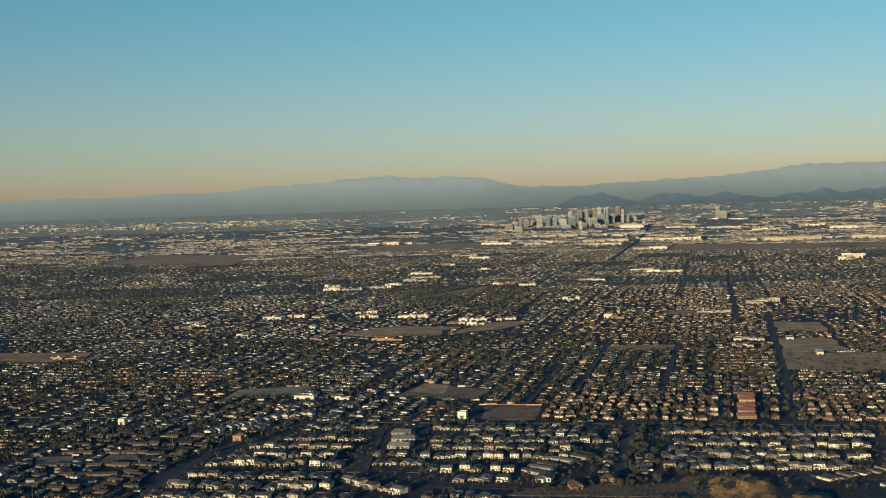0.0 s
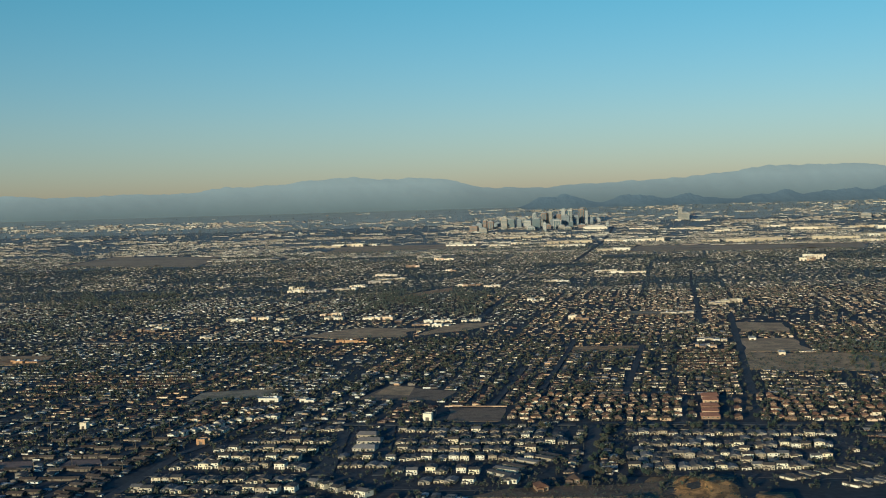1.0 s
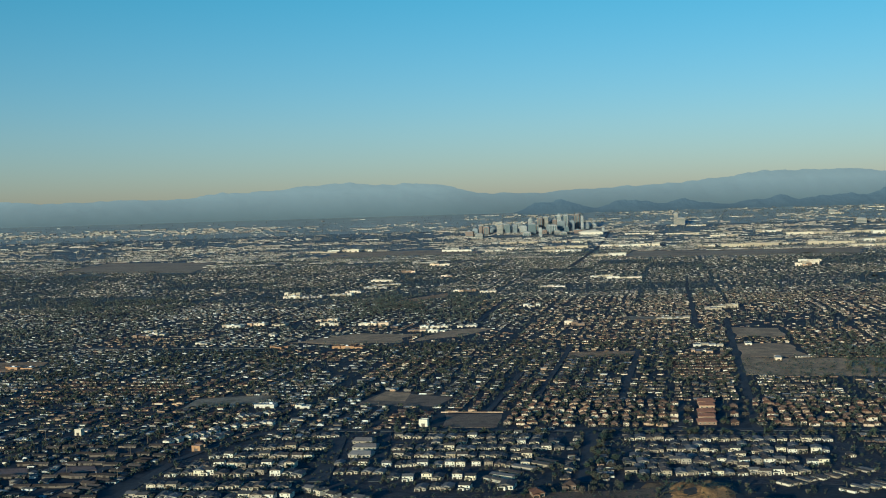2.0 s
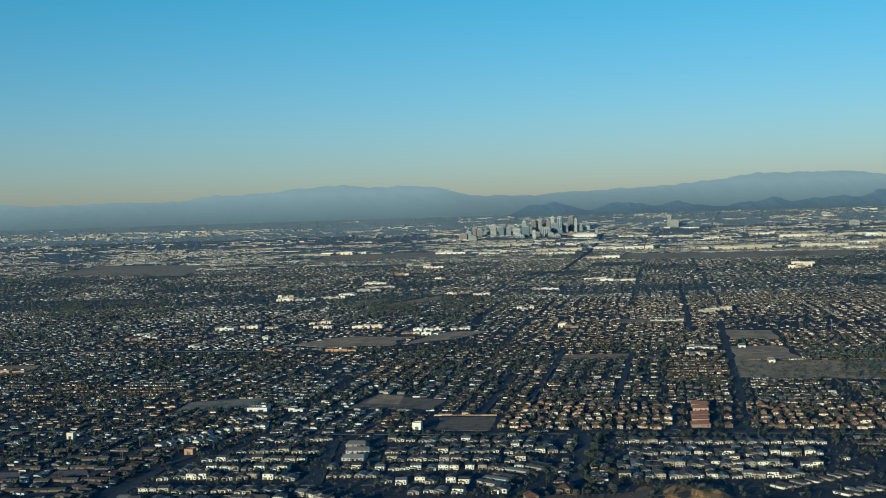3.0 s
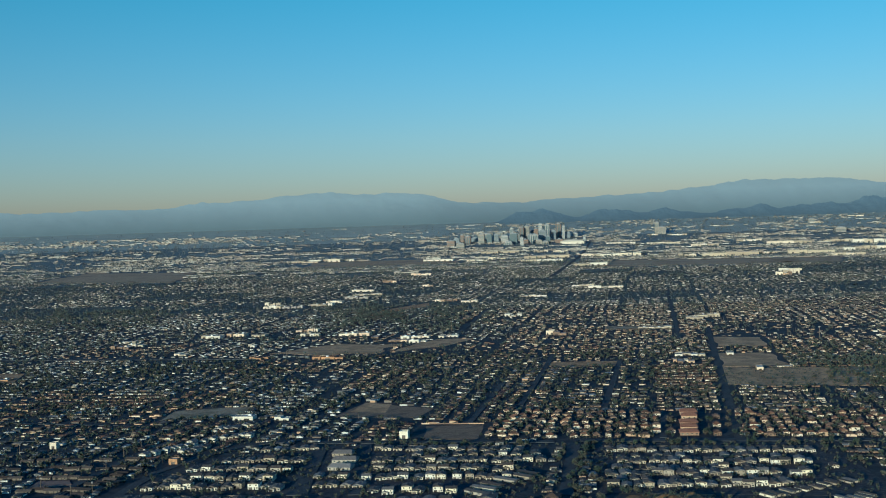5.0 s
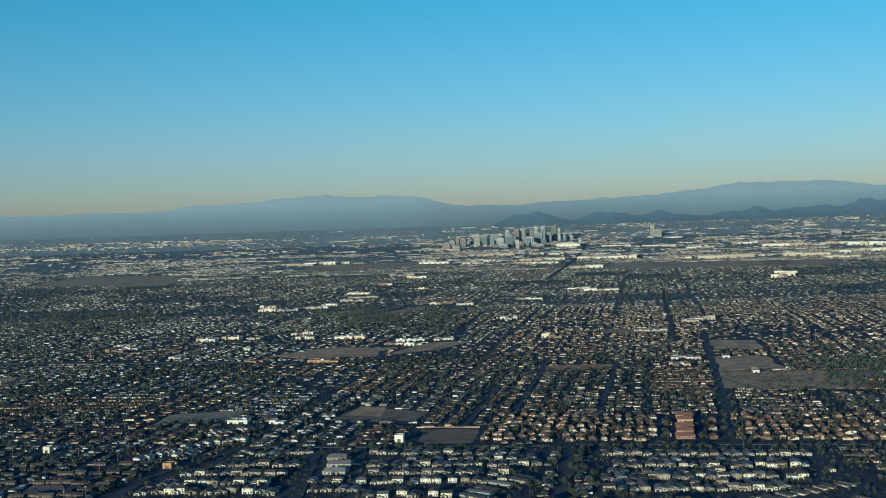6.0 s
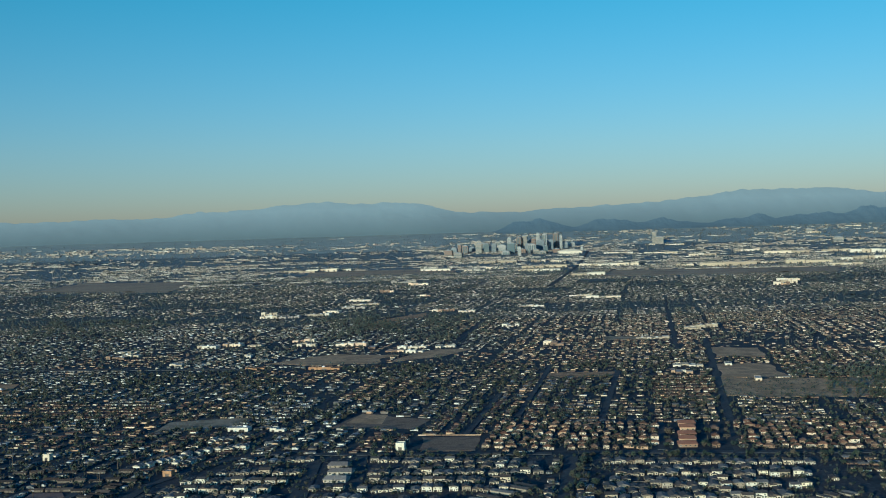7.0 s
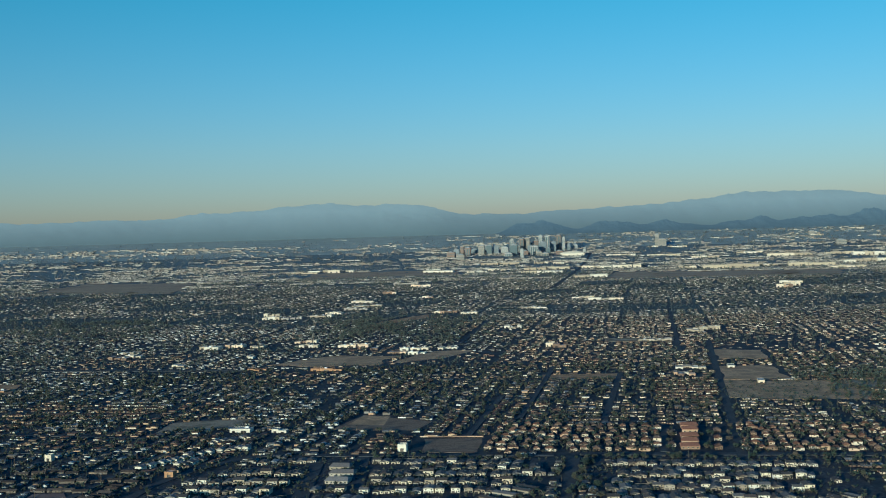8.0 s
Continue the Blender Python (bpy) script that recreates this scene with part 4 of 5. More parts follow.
for p, w, h in (((127.8, 4165.1), 22, 16), ((194.2, 4188.6), 24, 14), ((240.8, 4281.9), 22, 20), ((296.5, 4328.8), 24, 18), ((304.0, 4017.9), 26, 12), ((351.6, 4205.6), 20, 22), ((367.5, 4065.8), 20, 14), ((418.1, 4293.4), 20, 26), ((411.3, 4027.9), 22, 14), ((481.1, 4274.9), 20, 24), ((485.0, 4049.4), 26, 12), ((429.8, 3998.0), 24, 10)):
    tower(p, w, h, random.choice((TS, TB, TW, TG)), "mid-rise office block among the downtown towers", random.random() < 0.6)
tower((892.2, 4258.9), 30, 28, TS, "isolated tan hospital tower on a low base", True)
tower((878.9, 4285.4), 15, 46, TS, "taller tan stair tower of the hospital", True)
tower((1527.3, 4488.5), 24, 18, TS, "tan mid-rise block on the far plain", True)
tower((1510.0, 4124.7), 36, 18, TS, "sunlit tan mid-rise block", True)
flat_building("hospital_wing", (850.4, 4227.5), 36, 20, 7, WH, WR, "low white wing beside the hospital tower", "building")
flat_building("hospital_wing", (935.3, 4200.1), 70, 24, 7, WH, WR, "long low white hospital wing", "building")


def arena(p, w, h):
    """A ballpark hall with a long curved roof."""
    home = thing("stadium", "pale stadium hall with a wide curved roof", "stadium")
    home.matrix_basis = pose(p[0], p[1], float(ground_z(*p)), 0, 0, -11.2)
    bm = bmesh.new()
    box(bm, -w / 2, w / 2, 0, w * 0.6, -4, h * 0.55)
    for i in range(12):
        x = -w / 2 + w * (i + 0.5) / 12
        box(bm, x - 1, x + 1, -1, 0, -4, h * 0.55)
    part("wall", bm, white_wall, home)
    bm = bmesh.new()
    n = 14
    ring = []
    for y in (0.5, w * 0.6 - 0.5):
        ring.append([bm.verts.new((-w / 2 + w * i / n, y, h * 0.55 + h * 0.45 * math.sin(math.pi * i / n) ** 0.6)) for i in range(n + 1)])
    for i in range(n):
        bm.faces.new((ring[0][i], ring[0][i + 1], ring[1][i + 1], ring[1][i]))
    for r in ring:
        bm.faces.new(r)
    part("roof", bm, white_roof, home)


arena((522.6, 3989.0), 84, 15)


# ---- trees ----
def clump(bm, c, r, mat=0):
    """A small ragged tuft of leaves, six points."""
    v = [bm.verts.new((c[0] + r * dx * random.uniform(0.6, 1.35), c[1] + r * dy * random.uniform(0.6, 1.35), c[2] + r * dz * random.uniform(0.5, 1.1)))
         for dx, dy, dz in ((1, 0, .1), (-1, 0, -.1), (0, 1, .1), (0, -1, 0), (0, 0, 1), (.1, 0, -1))]
    for a, b, c_ in ((0, 2, 4), (2, 1, 4), (1, 3, 4), (3, 0, 4), (2, 0, 5), (1, 2, 5), (3, 1, 5), (0, 3, 5)):
        bm.faces.new((v[a], v[b], v[c_])).material_index = mat


def limb(bm, a, b, r0, r1, sides=5, mat=0):
    a, b = Vector(a), Vector(b)
    q = (b - a).to_track_quat("Z", "Y")
    lo = [bm.verts.new(a + q @ Vector((r0 * math.cos(t), r0 * math.sin(t), 0))) for t in [2 * math.pi * i / sides for i in range(sides)]]
    up = [bm.verts.new(b + q @ Vector((r1 * math.cos(t), r1 * math.sin(t), 0))) for t in [2 * math.pi * i / sides for i in range(sides)]]
    for i in range(sides):
        bm.faces.new((lo[i], lo[(i + 1) % sides], up[(i + 1) % sides], up[i])).material_index = mat


def crown_points(kind, n, h):
    pts = []
    while len(pts) < n:
        if kind == "palm":
            t = random.uniform(0, 2 * math.pi)
            r = random.uniform(0.1, 0.9)
            pts.append((r * math.cos(t), r * math.sin(t), h - 0.5 * r * r + random.uniform(-.1, .1)))
        elif kind == "cypress":
            z = random.uniform(0.15, 1)
            t = random.uniform(0, 2 * math.pi)
            r = 0.6 * (1 - z) ** 0.6 * random.uniform(0.4, 1)
            pts.append((r * math.cos(t), r * math.sin(t), z * h))
        else:
            p = Vector([random.gauss(0, 1) for _ in range(3)]).normalized() * random.uniform(0.45, 1.0)
            lobes = 1 + 0.3 * noise.noise(p * 1.7 + Vector((h, 0, 0)))
            pts.append((p.x * 1.75 * lobes, p.y * 1.75 * lobes, h * 0.62 + p.z * h * 0.38 * lobes))
    return pts


def make_tree(kind, label):
    h = {"round": 3.6, "wide": 3.0, "palm": 6.0, "cypress": 4.6}[kind]
    tree = thing("tree", label, "tree", "estate trees")
    bm = bmesh.new()
    top = h * (0.92 if kind in ("palm", "cypress") else 0.5)
    limb(bm, (0, 0, -0.4), (0.08, 0.05, top), 0.17, 0.08)
    if kind in ("round", "wide"):
        for i in range(4):
            t = i * 1.6 + 0.3
            limb(bm, (0.05, 0.03, h * (0.3 + 0.05 * i)), (math.cos(t) * 0.9, math.sin(t) * 0.9, h * 0.68), 0.08, 0.03)
    part("trunk", bm, bark, tree)
    bm = bmesh.new()
    n = {"round": 70, "wide": 80, "palm": 26, "cypress": 50}[kind]
    for p in crown_points("round" if kind == "wide" else kind, n, h):
        k = 1.35 if kind == "wide" else 1
        clump(bm, (p[0] * k, p[1] * k, p[2]), random.uniform(0.22, 0.5) * (0.7 if kind in ("palm", "cypress") else 1))
    part("crown", bm, leaves, tree)
    return tree


TREES = {}
LABELS = {"round": "round dusty-green desert tree beside the houses", "wide": "broad olive-green shade tree on dry ground", "palm": "tall thin palm with a small crown", "cypress": "slim dark green conifer tree"}


def put_tree(kind, x, y, size):
    m = pose(x, y, float(ground_z(x, y)), 0, 0, random.uniform(0, 360))
    if kind not in TREES:
        TREES[kind] = make_tree(kind, LABELS[kind])
        TREES[kind].matrix_basis = m
        return
    copy_thing(TREES[kind], m).scale = (size, size, size * random.uniform(0.8, 1.2))


near_spots = []
near_line = lambda a, b, n, spread: near_spots.extend([tuple(np.array(a) + (np.array(b) - np.array(a)) * random.random() + np.array([random.gauss(0, spread), random.gauss(0, spread)])) for _ in range(n)])
near_line((87.9, 650.1), (236.7, 628.2), 44, 2.0)
near_line((88.8, 645.1), (69.8, 539.3), 32, 4.0)
near_line((-31.4, 667.6), (65.8, 653.1), 20, 2.0)
near_line((20.7, 514.9), (81.1, 526.9), 22, 4.0)
near_line((82.5, 537.3), (100.0, 533.4), 8, 2.0)
near_line((209.3, 611.7), (225.0, 567.8), 18, 7.0)
near_line((-171.3, 580.7), (-148.1, 603.7), 14, 5.0)
near_line((178.8, 734.9), (160.7, 659.1), 14, 1.6)
near_line((156.8, 738.9), (139.4, 662.6), 10, 1.2)
near_line((193.7, 740.9), (174.8, 657.1), 12, 1.5)
homes = np.array(TAKEN)
for p in ((80.9, 563.8), (85.6, 578.2), (83.1, 556.3), (82.0, 607.7), (87.1, 632.6)):
    put_tree("wide", p[0], p[1], random.uniform(1.0, 1.3))
for p in ((-150.4, 700.0), (-23.1, 690.5), (221.0, 640.2), (-212.0, 668.0)):
    put_tree("palm", p[0], p[1], random.uniform(0.6, 0.85))
for x, y in near_spots:
    if np.hypot(homes[:, 0] - x, homes[:, 1] - y).min() > 4.2:
        put_tree(random.choice(["round", "round", "round", "round", "wide", "wide", "wide", "wide", "round", "cypress"]), x, y, random.uniform(0.45, 1.0))
for x, y in homes[:400]:
    if random.random() < 0.28:
        q = (x + random.choice((-4.6, 4.6)) + random.uniform(-.5, .5), y + random.uniform(-6, 6))
        if np.hypot(homes[:, 0] - q[0], homes[:, 1] - q[1]).min() > 4.4:
            put_tree(random.choice(["round", "round", "round", "wide", "wide", "cypress"]), q[0], q[1], random.uniform(0.45, 0.8))


# ---- the suburb out to the river: houses and trees past counting ----
def far_house(w, d, h, rise, hip, wing, glazed=True):
    bm = bmesh.new()
    box(bm, -w / 2, w / 2, -d / 2, d / 2, -0.5, h, 0)
    roof_shape(bm, -w / 2 - 0.3, w / 2 + 0.3, -d / 2 - 0.3, d / 2 + 0.3, h, rise, hip, along_x=w >= d, thick=0.12, mat=1)
    if wing:
        box(bm, -w / 2, -0.1, -d / 2 - 1.7, -d / 2 + 0.1, -0.5, min(h, 1.35), 0)
        roof_shape(bm, -w / 2 - 0.2, 0.1, -d / 2 - 1.9, -d / 2 - 0.32, min(h, 1.35), 0.4, 0, along_x=False, thick=0.1, mat=1)
    for x in (-w * 0.28, w * 0.2) if glazed else ():
        y = -d / 2 - (1.75 if wing and x < 0 else 0.04)
        v = [bm.verts.new(p) for p in ((x - 0.5, y, 0.2), (x + 0.5, y, 0.2), (x + 0.5, y, 1.25), (x - 0.5, y, 1.25))]
        bm.faces.new(v).material_index = 2
    return template(bm)


FAR_HOUSES = [far_house(7.4, 5.4, 1.25, 0.5, 1.6, True), far_house(8.0, 4.8, 1.2, 0.5, 0.0, False), far_house(6.4, 5.4, 2.1, 0.6, 0.0, True), far_house(8.4, 4.6, 1.2, 0.45, 1.5, True), far_house(5.6, 7.4, 1.25, 0.45, 0.0, False)]


SIMPLE_HOUSES = [far_house(7.0, 6.0, 1.3, 0.5, 1.4, False, False), far_house(8.6, 5.0, 1.25, 0.45, 0.0, False, False), far_house(6.0, 5.6, 2.0, 0.6, 0.0, False, False)]


def in_view(x, y, room=40):
    return np.abs(x) < 0.43 * y + room


def suburb(y0, y1, su, sv, drop):
    """Plots in blocks along the street grid; each block takes its own run of rows and its own shift."""
    c0, c1 = (60.0, 130.0) if y1 < 1500 else (110.0, 150.0)
    apart = 1.7 if y1 < 1200 else 1.0
    out = []
    umax, vmax = 1800, y1 + 500
    for iu in np.arange(-umax, umax, c0):
        for iv in np.arange(y0 - 400, vmax, c1):
            mid = U * (iu + c0 / 2) + V * (iv + c1 / 2)
            if not (y0 - 120 < mid[1] < y1 + 120) or abs(mid[0]) > 0.43 * mid[1] + 150:
                continue
            flip = rng.random() < (0.72 if mid[0] < 60 and mid[1] < 1250 else 0.3 if mid[1] > 1300 else 0.32)
            a, b = (sv, su) if flip else (su, sv)
            s, t = np.meshgrid(np.arange(a / 2 + 1.5, c0 - 2, a), np.arange(b / 2 + 1.5, c1 - 2, b))
            pair = np.where(np.arange(s.shape[0]) % 2, -1.0, 1.0)[:, None] + 0 * s if not flip else np.where(np.arange(s.shape[1]) % 2, -1.0, 1.0)[None] + 0 * s
            s, t = (s + pair * apart, t) if flip else (s, t + pair * apart)
            s, t = s.ravel(), t.ravel()
            keep = rng.random(len(s)) > (drop * rng.uniform(0.3, 2.4) if rng.random() > 0.06 else 0.75)
            wild = 0.5 if y1 < 1200 else 1.3 if y1 < 1800 else 2.2
            s, t = s[keep] + rng.normal(0, wild, keep.sum()) + rng.uniform(-3, 3), t[keep] + rng.normal(0, wild * 1.3, keep.sum()) + rng.uniform(-3, 3)
            p = (iu + s)[:, None] * U + (iv + t)[:, None] * V
            style = rng.integers(0, 1000)
            out.append(np.column_stack([p, np.full(len(s), 90.0 if flip else 0.0), np.full(len(s), style)]))
    q = np.concatenate(out)
    return q[(q[:, 1] > y0) & (q[:, 1] <= y1) & in_view(q[:, 0], q[:, 1])]


plots = np.concatenate([suburb(480, 1000, 6.0, 7.6, 0.15), suburb(1000, 1700, 6.6, 8.8, 0.24), suburb(1700, 3000, 8.8, 11.5, 0.42)])
ok = clear(plots[:, 0], plots[:, 1])
for bx, by in TAKEN:
    ok &= np.hypot(plots[:, 0] - bx, plots[:, 1] - by - 1) > 5.4
for bx, by, bw, bd in BIG:
    ok &= (np.abs(plots[:, 0] - bx - 1) > bw / 2 + 4) | (plots[:, 1] < by - 9 - 0.3 * bd) | (plots[:, 1] > by + bd + 6)
# groves, where trees stand closer than houses
GROVES = [np.array(g) for g in ([(-131.5, 1412.6), (58.8, 1326.8), (92.0, 1612.2), (-133.2, 1831.8)], [(-495.5, 1463.0), (-348.4, 1449.0), (-356.2, 1776.9), (-605.4, 1845.2)],
                                [(281.0, 882.1), (346.9, 832.2), (415.7, 996.4), (338.6, 1014.9)], [(-506.8, 1212.0), (-352.7, 1174.6), (-376.5, 1298.3), (-568.9, 1362.2)])]
for g in GROVES:
    ok &= ~(inside(g, plots[:, 0] + rng.normal(0, 25, len(plots)), plots[:, 1] + rng.normal(0, 45, len(plots))) & (rng.random(len(plots)) < 0.4))
plots = plots[ok]
n = len(plots)
turn = np.radians(-11.2 + plots[:, 2] * (rng.random(n) < 0.88) + rng.choice([0, 0, 0, 0, 0, 90], n) + rng.normal(0, 3, n))
size = np.repeat((rng.uniform(0.46, 0.76, n) * np.where((plots[:, 1] > 1000) & (plots[:, 1] < 1900), 0.86, 1.0))[:, None], 3, 1)
xyz = np.column_stack([plots[:, :2], ground_z(plots[:, 0], plots[:, 1])])
choice = (rng.integers(0, 5, n) * (rng.random(n) < 0.35) + (plots[:, 3] % 5) * (rng.random(n) < 0.65)).astype(int) % 5
tiled = ((plots[:, 3] % 7) < 2) & (plots[:, 1] < 1300)
for zone in ([(-252.9, 728.0), (-166.4, 718.5), (-179.4, 793.8), (-275.3, 793.8)], [(-320.6, 752.4), (-289.0, 747.4), (-320.2, 829.8), (-353.4, 830.7)], [(-248.8, 837.2), (-185.6, 831.2), (-199.0, 893.1), (-269.0, 906.6)], [(2.0, 730.9), (72.8, 719.5), (86.1, 807.3), (14.8, 820.3)]):
    tiled |= inside(np.array(zone), plots[:, 0], plots[:, 1])
beyond = plots[:, 1] > 1600
crowd("far_suburb_houses", SIMPLE_HOUSES, np.where(beyond, choice % 3, -1), xyz, turn, size, [stucco_haze, roof_haze], "far suburb of small pale low houses before the river", "houses")
western = (plots[:, 0] < 60 + 60 * np.sin(plots[:, 1] / 90)) & (rng.random(n) < 0.8)
crowd("distant_white_houses", FAR_HOUSES, np.where(tiled | beyond | ~western, -1, choice), xyz, turn, size, [stucco_white, shingle_far, glass], "blocks of small white and grey houses in the suburb", "houses")
crowd("distant_houses", FAR_HOUSES, np.where(tiled | beyond | western, -1, choice), xyz, turn, size, [stucco_far, shingle_far, glass], "thousands of low suburban houses in blocks out to the river", "houses")
crowd("distant_tile_roof_houses", FAR_HOUSES, np.where(tiled, choice, -1), xyz, turn, size, [stucco_far, tile_far, glass], "blocks of low houses under reddish clay tile roofs", "houses")


def far_tree(n, kind):
    bm = bmesh.new()
    h = {"round": 3.4, "palm": 6.0, "cypress": 4.4}[kind]
    limb(bm, (0, 0, -0.3), (0.05, 0, h * (0.9 if kind != "round" else 0.5)), 0.15, 0.07, 3, 1)
    for p in crown_points(kind, n, h):
        clump(bm, p, random.uniform(0.55, 0.95) * (0.4 if kind != "round" else 1))
    return template(bm)


MID_TREES = [far_tree(9, "round"), far_tree(10, "round"), far_tree(8, "round"), far_tree(9, "round"), far_tree(8, "round"), far_tree(10, "round"), far_tree(11, "round"), far_tree(9, "round"), far_tree(9, "round"), far_tree(7, "cypress")]
FAR_TREES = [far_tree(4, "round"), far_tree(5, "round"), far_tree(3, "cypress")]
PALE_TREES = [far_tree(3, "round"), far_tree(3, "round")]


def wood(y0, y1, count, seed):
    r = np.random.default_rng(seed)
    y = np.sqrt(r.uniform(y0 * y0, y1 * y1, count))
    x = r.uniform(-1, 1, count) * (0.43 * y + 40)
    return x, y


def plant(name, xs, ys, templates, s0, s1, label, leaf=leaves_far):
    k = len(xs)
    s = rng.uniform(s0, s1, k)
    crowd(name, templates, rng.choice(len(templates), k), np.column_stack([xs, ys, ground_z(xs, ys)]), rng.uniform(0, 6.28, k),
          np.column_stack([s * rng.uniform(0.8, 1.25, k), s * rng.uniform(0.8, 1.25, k), s * rng.uniform(0.75, 1.2, k)]), [leaf, bark], label, "trees")


def tree_spots(y0, y1, count, seed, gap):
    x, y = wood(y0, y1, count, seed)
    lump = np.array([noise.noise((a / 60, b / 60, 1.7)) for a, b in zip(x, y)])
    keep = clear(x, y, 0.5) & (rng.random(len(x)) < 0.55 + 0.8 * lump)
    x, y = x[keep], y[keep]
    # keep crowns off the roofs
    cell = {}
    for a, b in plots[:, :2]:
        cell.setdefault((int(a // 8), int(b // 8)), []).append((a, b))
    good = []
    for a, b in zip(x, y):
        i, j = int(a // 8), int(b // 8)
        good.append(all((a - c) ** 2 + (b - d) ** 2 > gap * gap for di in (-1, 0, 1) for dj in (-1, 0, 1) for c, d in cell.get((i + di, j + dj), ())))
    good = np.array(good)
    # and off the front yards of the houses set singly
    for a, b in TAKEN:
        if b < y1 + 20:
            good &= np.hypot(x - a + 2.0, y - b + 3.0) > 6.0
    for a, b, bw, bd in BIG:
        good &= (np.abs(x - a - 1) > bw / 2 + 2) | (y < b - 11 - 0.3 * bd) | (y > b + bd + 3)
    return x[good], y[good]


plant("suburb_trees", *tree_spots(470, 1100, 22000, 3, 2.7), MID_TREES, 0.4, 0.95, "dusty olive and dark green trees between the houses")
plant("distant_trees", *tree_spots(1100, 3150, 50000, 4, 2.5), FAR_TREES, 0.65, 1.3, "dark distant tree cover between the roofs", leaves_mid_haze)

gx_, gy_ = wood(880, 1800, 60000, 41)
wooded = sum(inside(g, gx_ + rng.normal(0, 25, len(gx_)), gy_ + rng.normal(0, 45, len(gx_))).astype(int) for g in GROVES) > 0
wooded &= clear(gx_, gy_, 0.5) & (rng.random(len(gx_)) < 0.27 + 0.7 * np.array([noise.noise((a / 35, b / 35, 4.4)) for a, b in zip(gx_, gy_)]))
plant("grove", gx_[wooded], gy_[wooded], FAR_TREES, 0.9, 1.5, "dense dark grove of trees among the houses", leaves_mid_haze)

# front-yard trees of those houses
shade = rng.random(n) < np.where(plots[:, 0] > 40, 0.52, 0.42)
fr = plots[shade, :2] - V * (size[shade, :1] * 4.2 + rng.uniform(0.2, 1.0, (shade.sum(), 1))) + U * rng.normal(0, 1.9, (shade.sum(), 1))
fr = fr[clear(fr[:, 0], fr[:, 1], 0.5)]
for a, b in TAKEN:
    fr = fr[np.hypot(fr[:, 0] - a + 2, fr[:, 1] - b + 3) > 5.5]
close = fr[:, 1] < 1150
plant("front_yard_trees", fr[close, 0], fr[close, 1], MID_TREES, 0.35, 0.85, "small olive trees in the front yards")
plant("distant_front_yard_trees", fr[~close, 0], fr[~close, 1], FAR_TREES, 0.4, 0.95, "small dark trees in distant front yards", leaves_mid_haze)

# trees in the streets of tile-roofed homes
kx, ky = wood(560, 800, 16000, 77)
leafy = sum(inside(e, kx, ky).astype(int) for e in TRACTS) > 0
kx, ky = kx[leafy], ky[leafy]
leafy = np.array([np.hypot(homes[:, 0] - a, homes[:, 1] - b).min() > 2.9 for a, b in zip(kx, ky)]) & (rng.random(len(kx)) < 0.42)
plant("tract_trees", kx[leafy], ky[leafy], MID_TREES, 0.35, 0.85, "round olive trees between the tile-roofed homes")

# shrubs in the estates
bx_, by_ = wood(500, 800, 12000, 31)
inn = sum(inside(e, bx_, by_).astype(int) for e in [*ESTATES[:4], *TRACTS]) > 0
bx_, by_ = bx_[inn], by_[inn]
inn = np.array([np.hypot(homes[:, 0] - a, homes[:, 1] - b).min() > 3.4 for a, b in zip(bx_, by_)]) & (rng.random(len(bx_)) < 0.5)
plant("estate_shrubs", bx_[inn], by_[inn], MID_TREES[:5], 0.2, 0.72, "olive shrubs and small trees in the gravel yards")

# scrub on the empty lots
sx, sy = wood(800, 1080, 9000, 9)
lots = sum(inside(p, sx, sy).astype(int) for p, _ in FIELDS[4:7]) > 0
plant("scrub", sx[lots], sy[lots], MID_TREES[:3], 0.22, 0.5, "low yellow-green scrub bushes on empty lots")
wild_side = inside(np.array([(296.0, 832.0), (345.0, 812.0), (392.0, 955.0), (322.0, 945.0)]), sx, sy) & (rng.random(len(sx)) < 0.7)
plant("thicket", sx[wild_side], sy[wild_side], MID_TREES, 0.45, 1.0, "olive thicket of desert bushes beside the streaked lot")
hx, hy = wood(480, 560, 5200, 12)
near_hill = ((hx > 60) & (hx < 126) & (hy < 524)) | ((hx > 10) & (hx < 70) & (hy < 535))
near_hill &= np.array([np.hypot(homes[:, 0] - a, homes[:, 1] - b).min() > 6 for a, b in zip(hx, hy)])
plant("hill_scrub", hx[near_hill], hy[near_hill], MID_TREES[:3], 0.10, 0.32, "sparse dry scrub on the tan hill")


# ---- the far city: flat roofs, sheds and blocks past the river ----
def shed(w, d, h):
    bm = bmesh.new()
    box(bm, -w / 2, w / 2, -d / 2, d / 2, -3, h, 0)
    box(bm, -w / 2 + 0.5, w / 2 - 0.5, -d / 2 + 0.5, d / 2 - 0.5, h, h + 0.25, 1)
    v = [bm.verts.new(p) for p in ((-w * .3, -d / 2 - .1, 0), (-w * .1, -d / 2 - .1, 0), (-w * .1, -d / 2 - .1, h * .5), (-w * .3, -d / 2 - .1, h * .5))]
    bm.faces.new(v).material_index = 2
    return template(bm)


SHEDS = [shed(7, 6, 2.3), shed(12, 8, 2.6), shed(20, 11, 3.2), shed(6, 6, 4), shed(36, 16, 3.8)]
fx, fy = wood(2850, 4800, 46000, 21)
lump = np.array([noise.noise((a / 260, b / 120, 5.1)) + 0.5 * noise.noise((a / 60, b / 40, 2.1)) for a, b in zip(fx, fy)])
dens = np.clip(0.30 + 1.9 * lump, 0.03, 1) * np.clip(1.0 - (fy - 3000) / 2200, 0.15, 1)
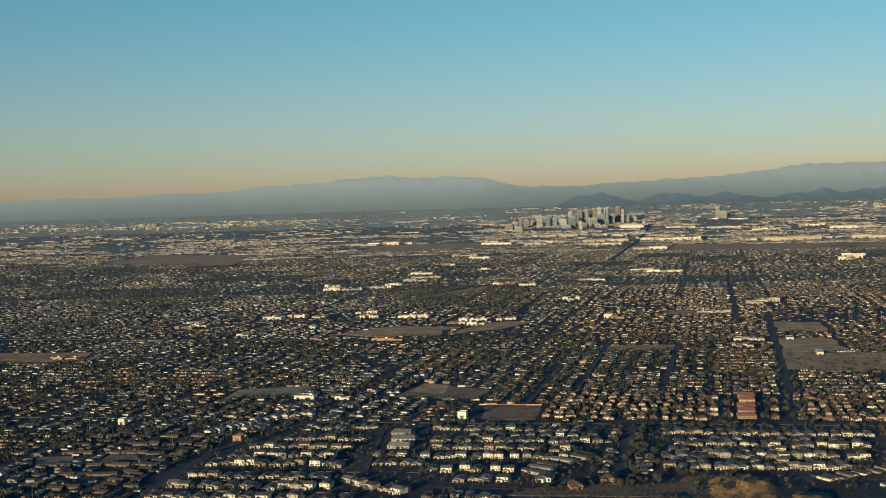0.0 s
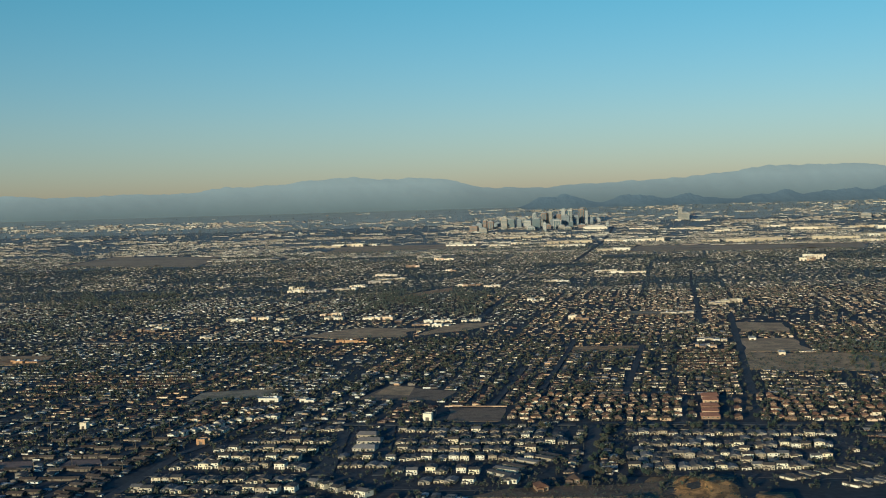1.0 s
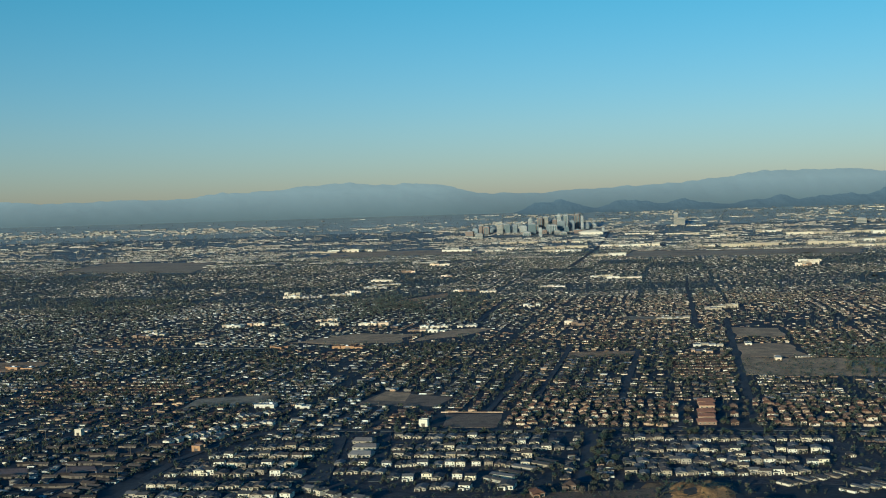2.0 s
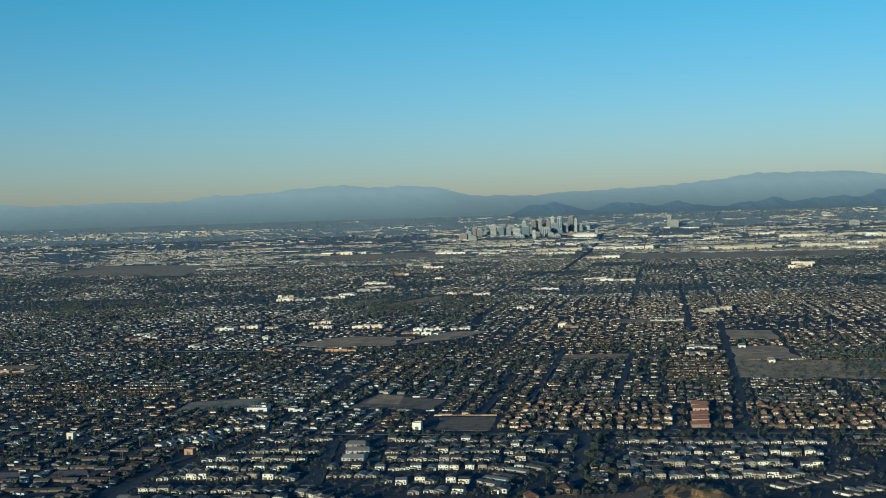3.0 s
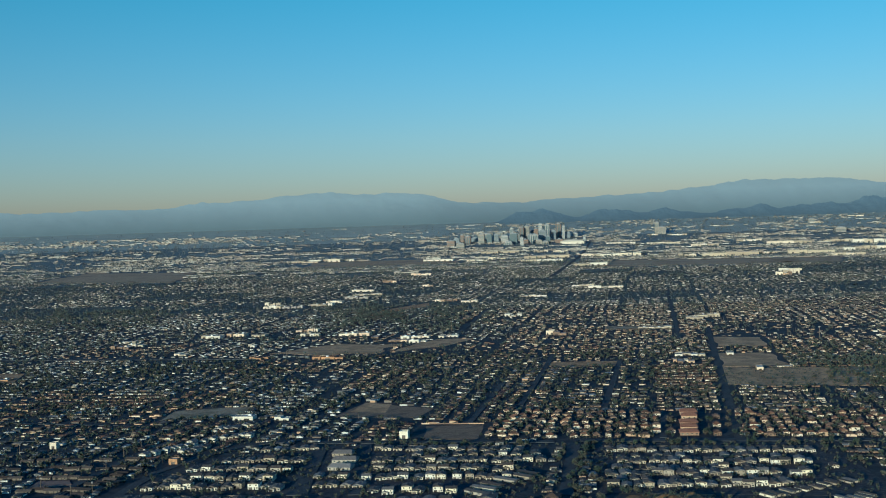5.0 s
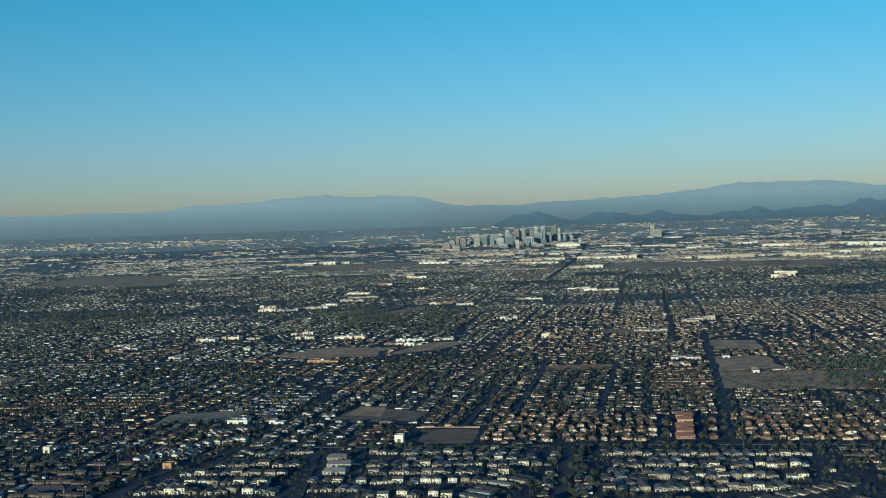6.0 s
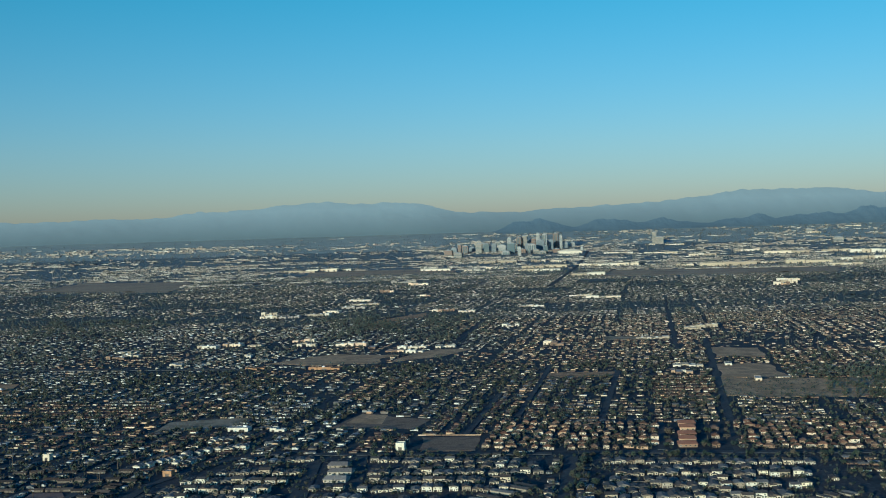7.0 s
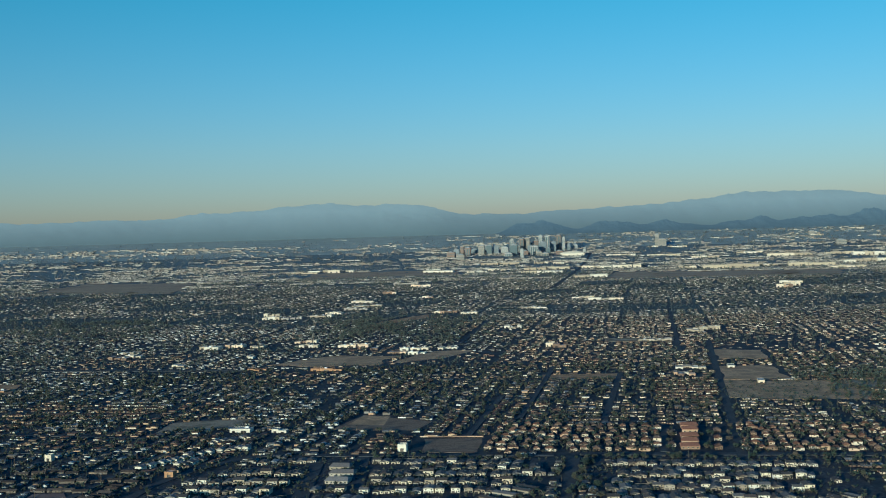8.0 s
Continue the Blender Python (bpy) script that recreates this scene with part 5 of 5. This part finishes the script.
# open desert before the western mountains and behind downtown
dens = dens * np.where((fx < 100) & (fy > 4700 - 0.07 * (fx + 1900)), 0.05, 1.0) * np.where((fx < 300) & (fy > 4430), 1.6, 1.0) * np.where((fx < 0) & (fy > 4060) & (fy < 4430), 0.4, 1.0)
keep = clear(fx, fy, 8) & (rng.random(len(fx)) < dens)
for bx, by, bw, bd in BIG:
    keep &= (np.abs(fx - bx) > bw / 2 + 10) | (fy < by - 22) | (fy > by + bd + 16)
fx, fy = fx[keep], fy[keep]
k = len(fx)
kind_of = rng.choice(5, k, p=[.42, .28, .14, .1, .06])
kind_of = np.where((fy > 4250) & (kind_of == 4), 0, kind_of)
crowd("distant_buildings", SHEDS, kind_of, np.column_stack([fx, fy, ground_z(fx, fy)]), np.radians(-11.2 + rng.choice([0, 0, 90], k) + rng.normal(0, 2, k)),
      np.column_stack([rng.uniform(1.1, 2.3, k), rng.uniform(.7, 1.2, k), rng.uniform(.4, .72, k)]), [white_far, roof_far, glass], "pale flat-roofed buildings scattered over the far plain", "buildings")
tx, ty = wood(2900, 4780, 19000, 23)
keep = clear(tx, ty, 6) & ((tx > 250) | (rng.random(len(tx)) < np.clip((4800 - ty) / 500, 0.12, 1))) & (rng.random(len(tx)) < 0.75)
tx, ty = tx[keep], ty[keep]
plant("far_trees", tx, ty, PALE_TREES, 1.1, 2.3, "tree cover on the far plain, greyed by painted haze", leaves_pale_haze)


# ---- hills and mountains ----
def mountains(name, y0, y1, x0, x1, peaks, rough, mat, label, deep=0.16, nx=420, ny=40):
    """A range as a height field: broad peaks with gullies cut into them."""
    gx_, gy_ = np.meshgrid(np.linspace(x0, x1, nx), np.linspace(y0, y1, ny))
    t = (gy_ - y0) / (y1 - y0)
    crest = np.zeros_like(gx_)
    for px, ph, pw in peaks:
        crest = crest + ph * np.exp(-((gx_ - px) / pw) ** 2)
    cut = np.array([noise.fractal((a / rough, b / rough, 0.7), 0.9, 2.1, 5) for a, b in zip(gx_.ravel(), gy_.ravel())]).reshape(gx_.shape)
    z = rise_of(gy_) - 3 + crest * np.clip(t, 0, 1) ** 0.8 * (1 + deep * cut)
    i0 = np.arange(gx_.size).reshape(gx_.shape)
    q = np.stack([i0[:-1, :-1], i0[:-1, 1:], i0[1:, 1:], i0[1:, :-1]], -1).reshape(-1, 4)
    me = block_mesh(name, np.stack([gx_, gy_, z], -1).reshape(-1, 3), [q], [np.zeros(len(q))], [mat])
    me.polygons.foreach_set("use_smooth", np.ones(len(q), bool))
    return tagged(new(name, me), label, "mountains", kind="structure")


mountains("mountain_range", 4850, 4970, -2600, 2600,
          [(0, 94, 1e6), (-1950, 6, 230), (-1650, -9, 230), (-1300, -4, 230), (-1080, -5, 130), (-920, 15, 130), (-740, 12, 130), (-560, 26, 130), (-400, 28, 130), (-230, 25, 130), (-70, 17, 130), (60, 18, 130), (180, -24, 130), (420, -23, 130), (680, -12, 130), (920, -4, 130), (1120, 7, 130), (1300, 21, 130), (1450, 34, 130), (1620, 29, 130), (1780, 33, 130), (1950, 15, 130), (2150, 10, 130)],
          60, hazy_far_rock, "long hazy blue-grey mountain range on the horizon", 0.06)
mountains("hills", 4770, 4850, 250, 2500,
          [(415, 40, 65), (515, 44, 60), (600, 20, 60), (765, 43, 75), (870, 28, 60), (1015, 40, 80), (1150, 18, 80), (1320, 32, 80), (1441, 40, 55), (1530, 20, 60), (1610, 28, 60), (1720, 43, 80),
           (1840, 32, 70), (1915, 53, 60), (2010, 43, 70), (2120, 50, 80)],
          34, hazy_near_rock, "dark rocky desert hills in front of the range", 0.17, nx=700)


# ---- poles ----
def pole(p, h, label):
    home = thing("utility_pole", label, "pole", "utility poles")
    home.matrix_basis = pose(p[0], p[1], float(ground_z(*p)), 0, 0, random.uniform(-30, 10))
    bm = bmesh.new()
    limb(bm, (0, 0, -0.5), (0, 0, h), 0.16 + h * 0.016, 0.07 + h * 0.008, 6)
    part("pole", bm, bark, home)
    bm = bmesh.new()
    box(bm, -h * 0.09, h * 0.09, -0.08, 0.08, h * 0.93, h * 0.93 + 0.16)
    box(bm, -h * 0.06, h * 0.06, -0.07, 0.07, h * 0.86, h * 0.86 + 0.14)
    part("crossarm", bm, steel, home)


for p in ((-192.8, 583.2), (-163.5, 570.3), (-171.7, 562.8), (-235.1, 675.6), (-165.9, 679.0), (-151.2, 688.5), (-209.7, 575.8), (-170.5, 620.7), (-170.7, 658.1)):
    pole(p, 6.5, "brown wooden utility pole with a crossarm")
for p in ((-48.5, 1318.8), (32.2, 1308.3), (171.4, 1254.9), (201.1, 1271.4), (385.5, 1120.2), (-290.8, 1263.9), (-126.3, 1354.7)):
    pole(p, 13.0, "tall thin steel mast above the roofs")
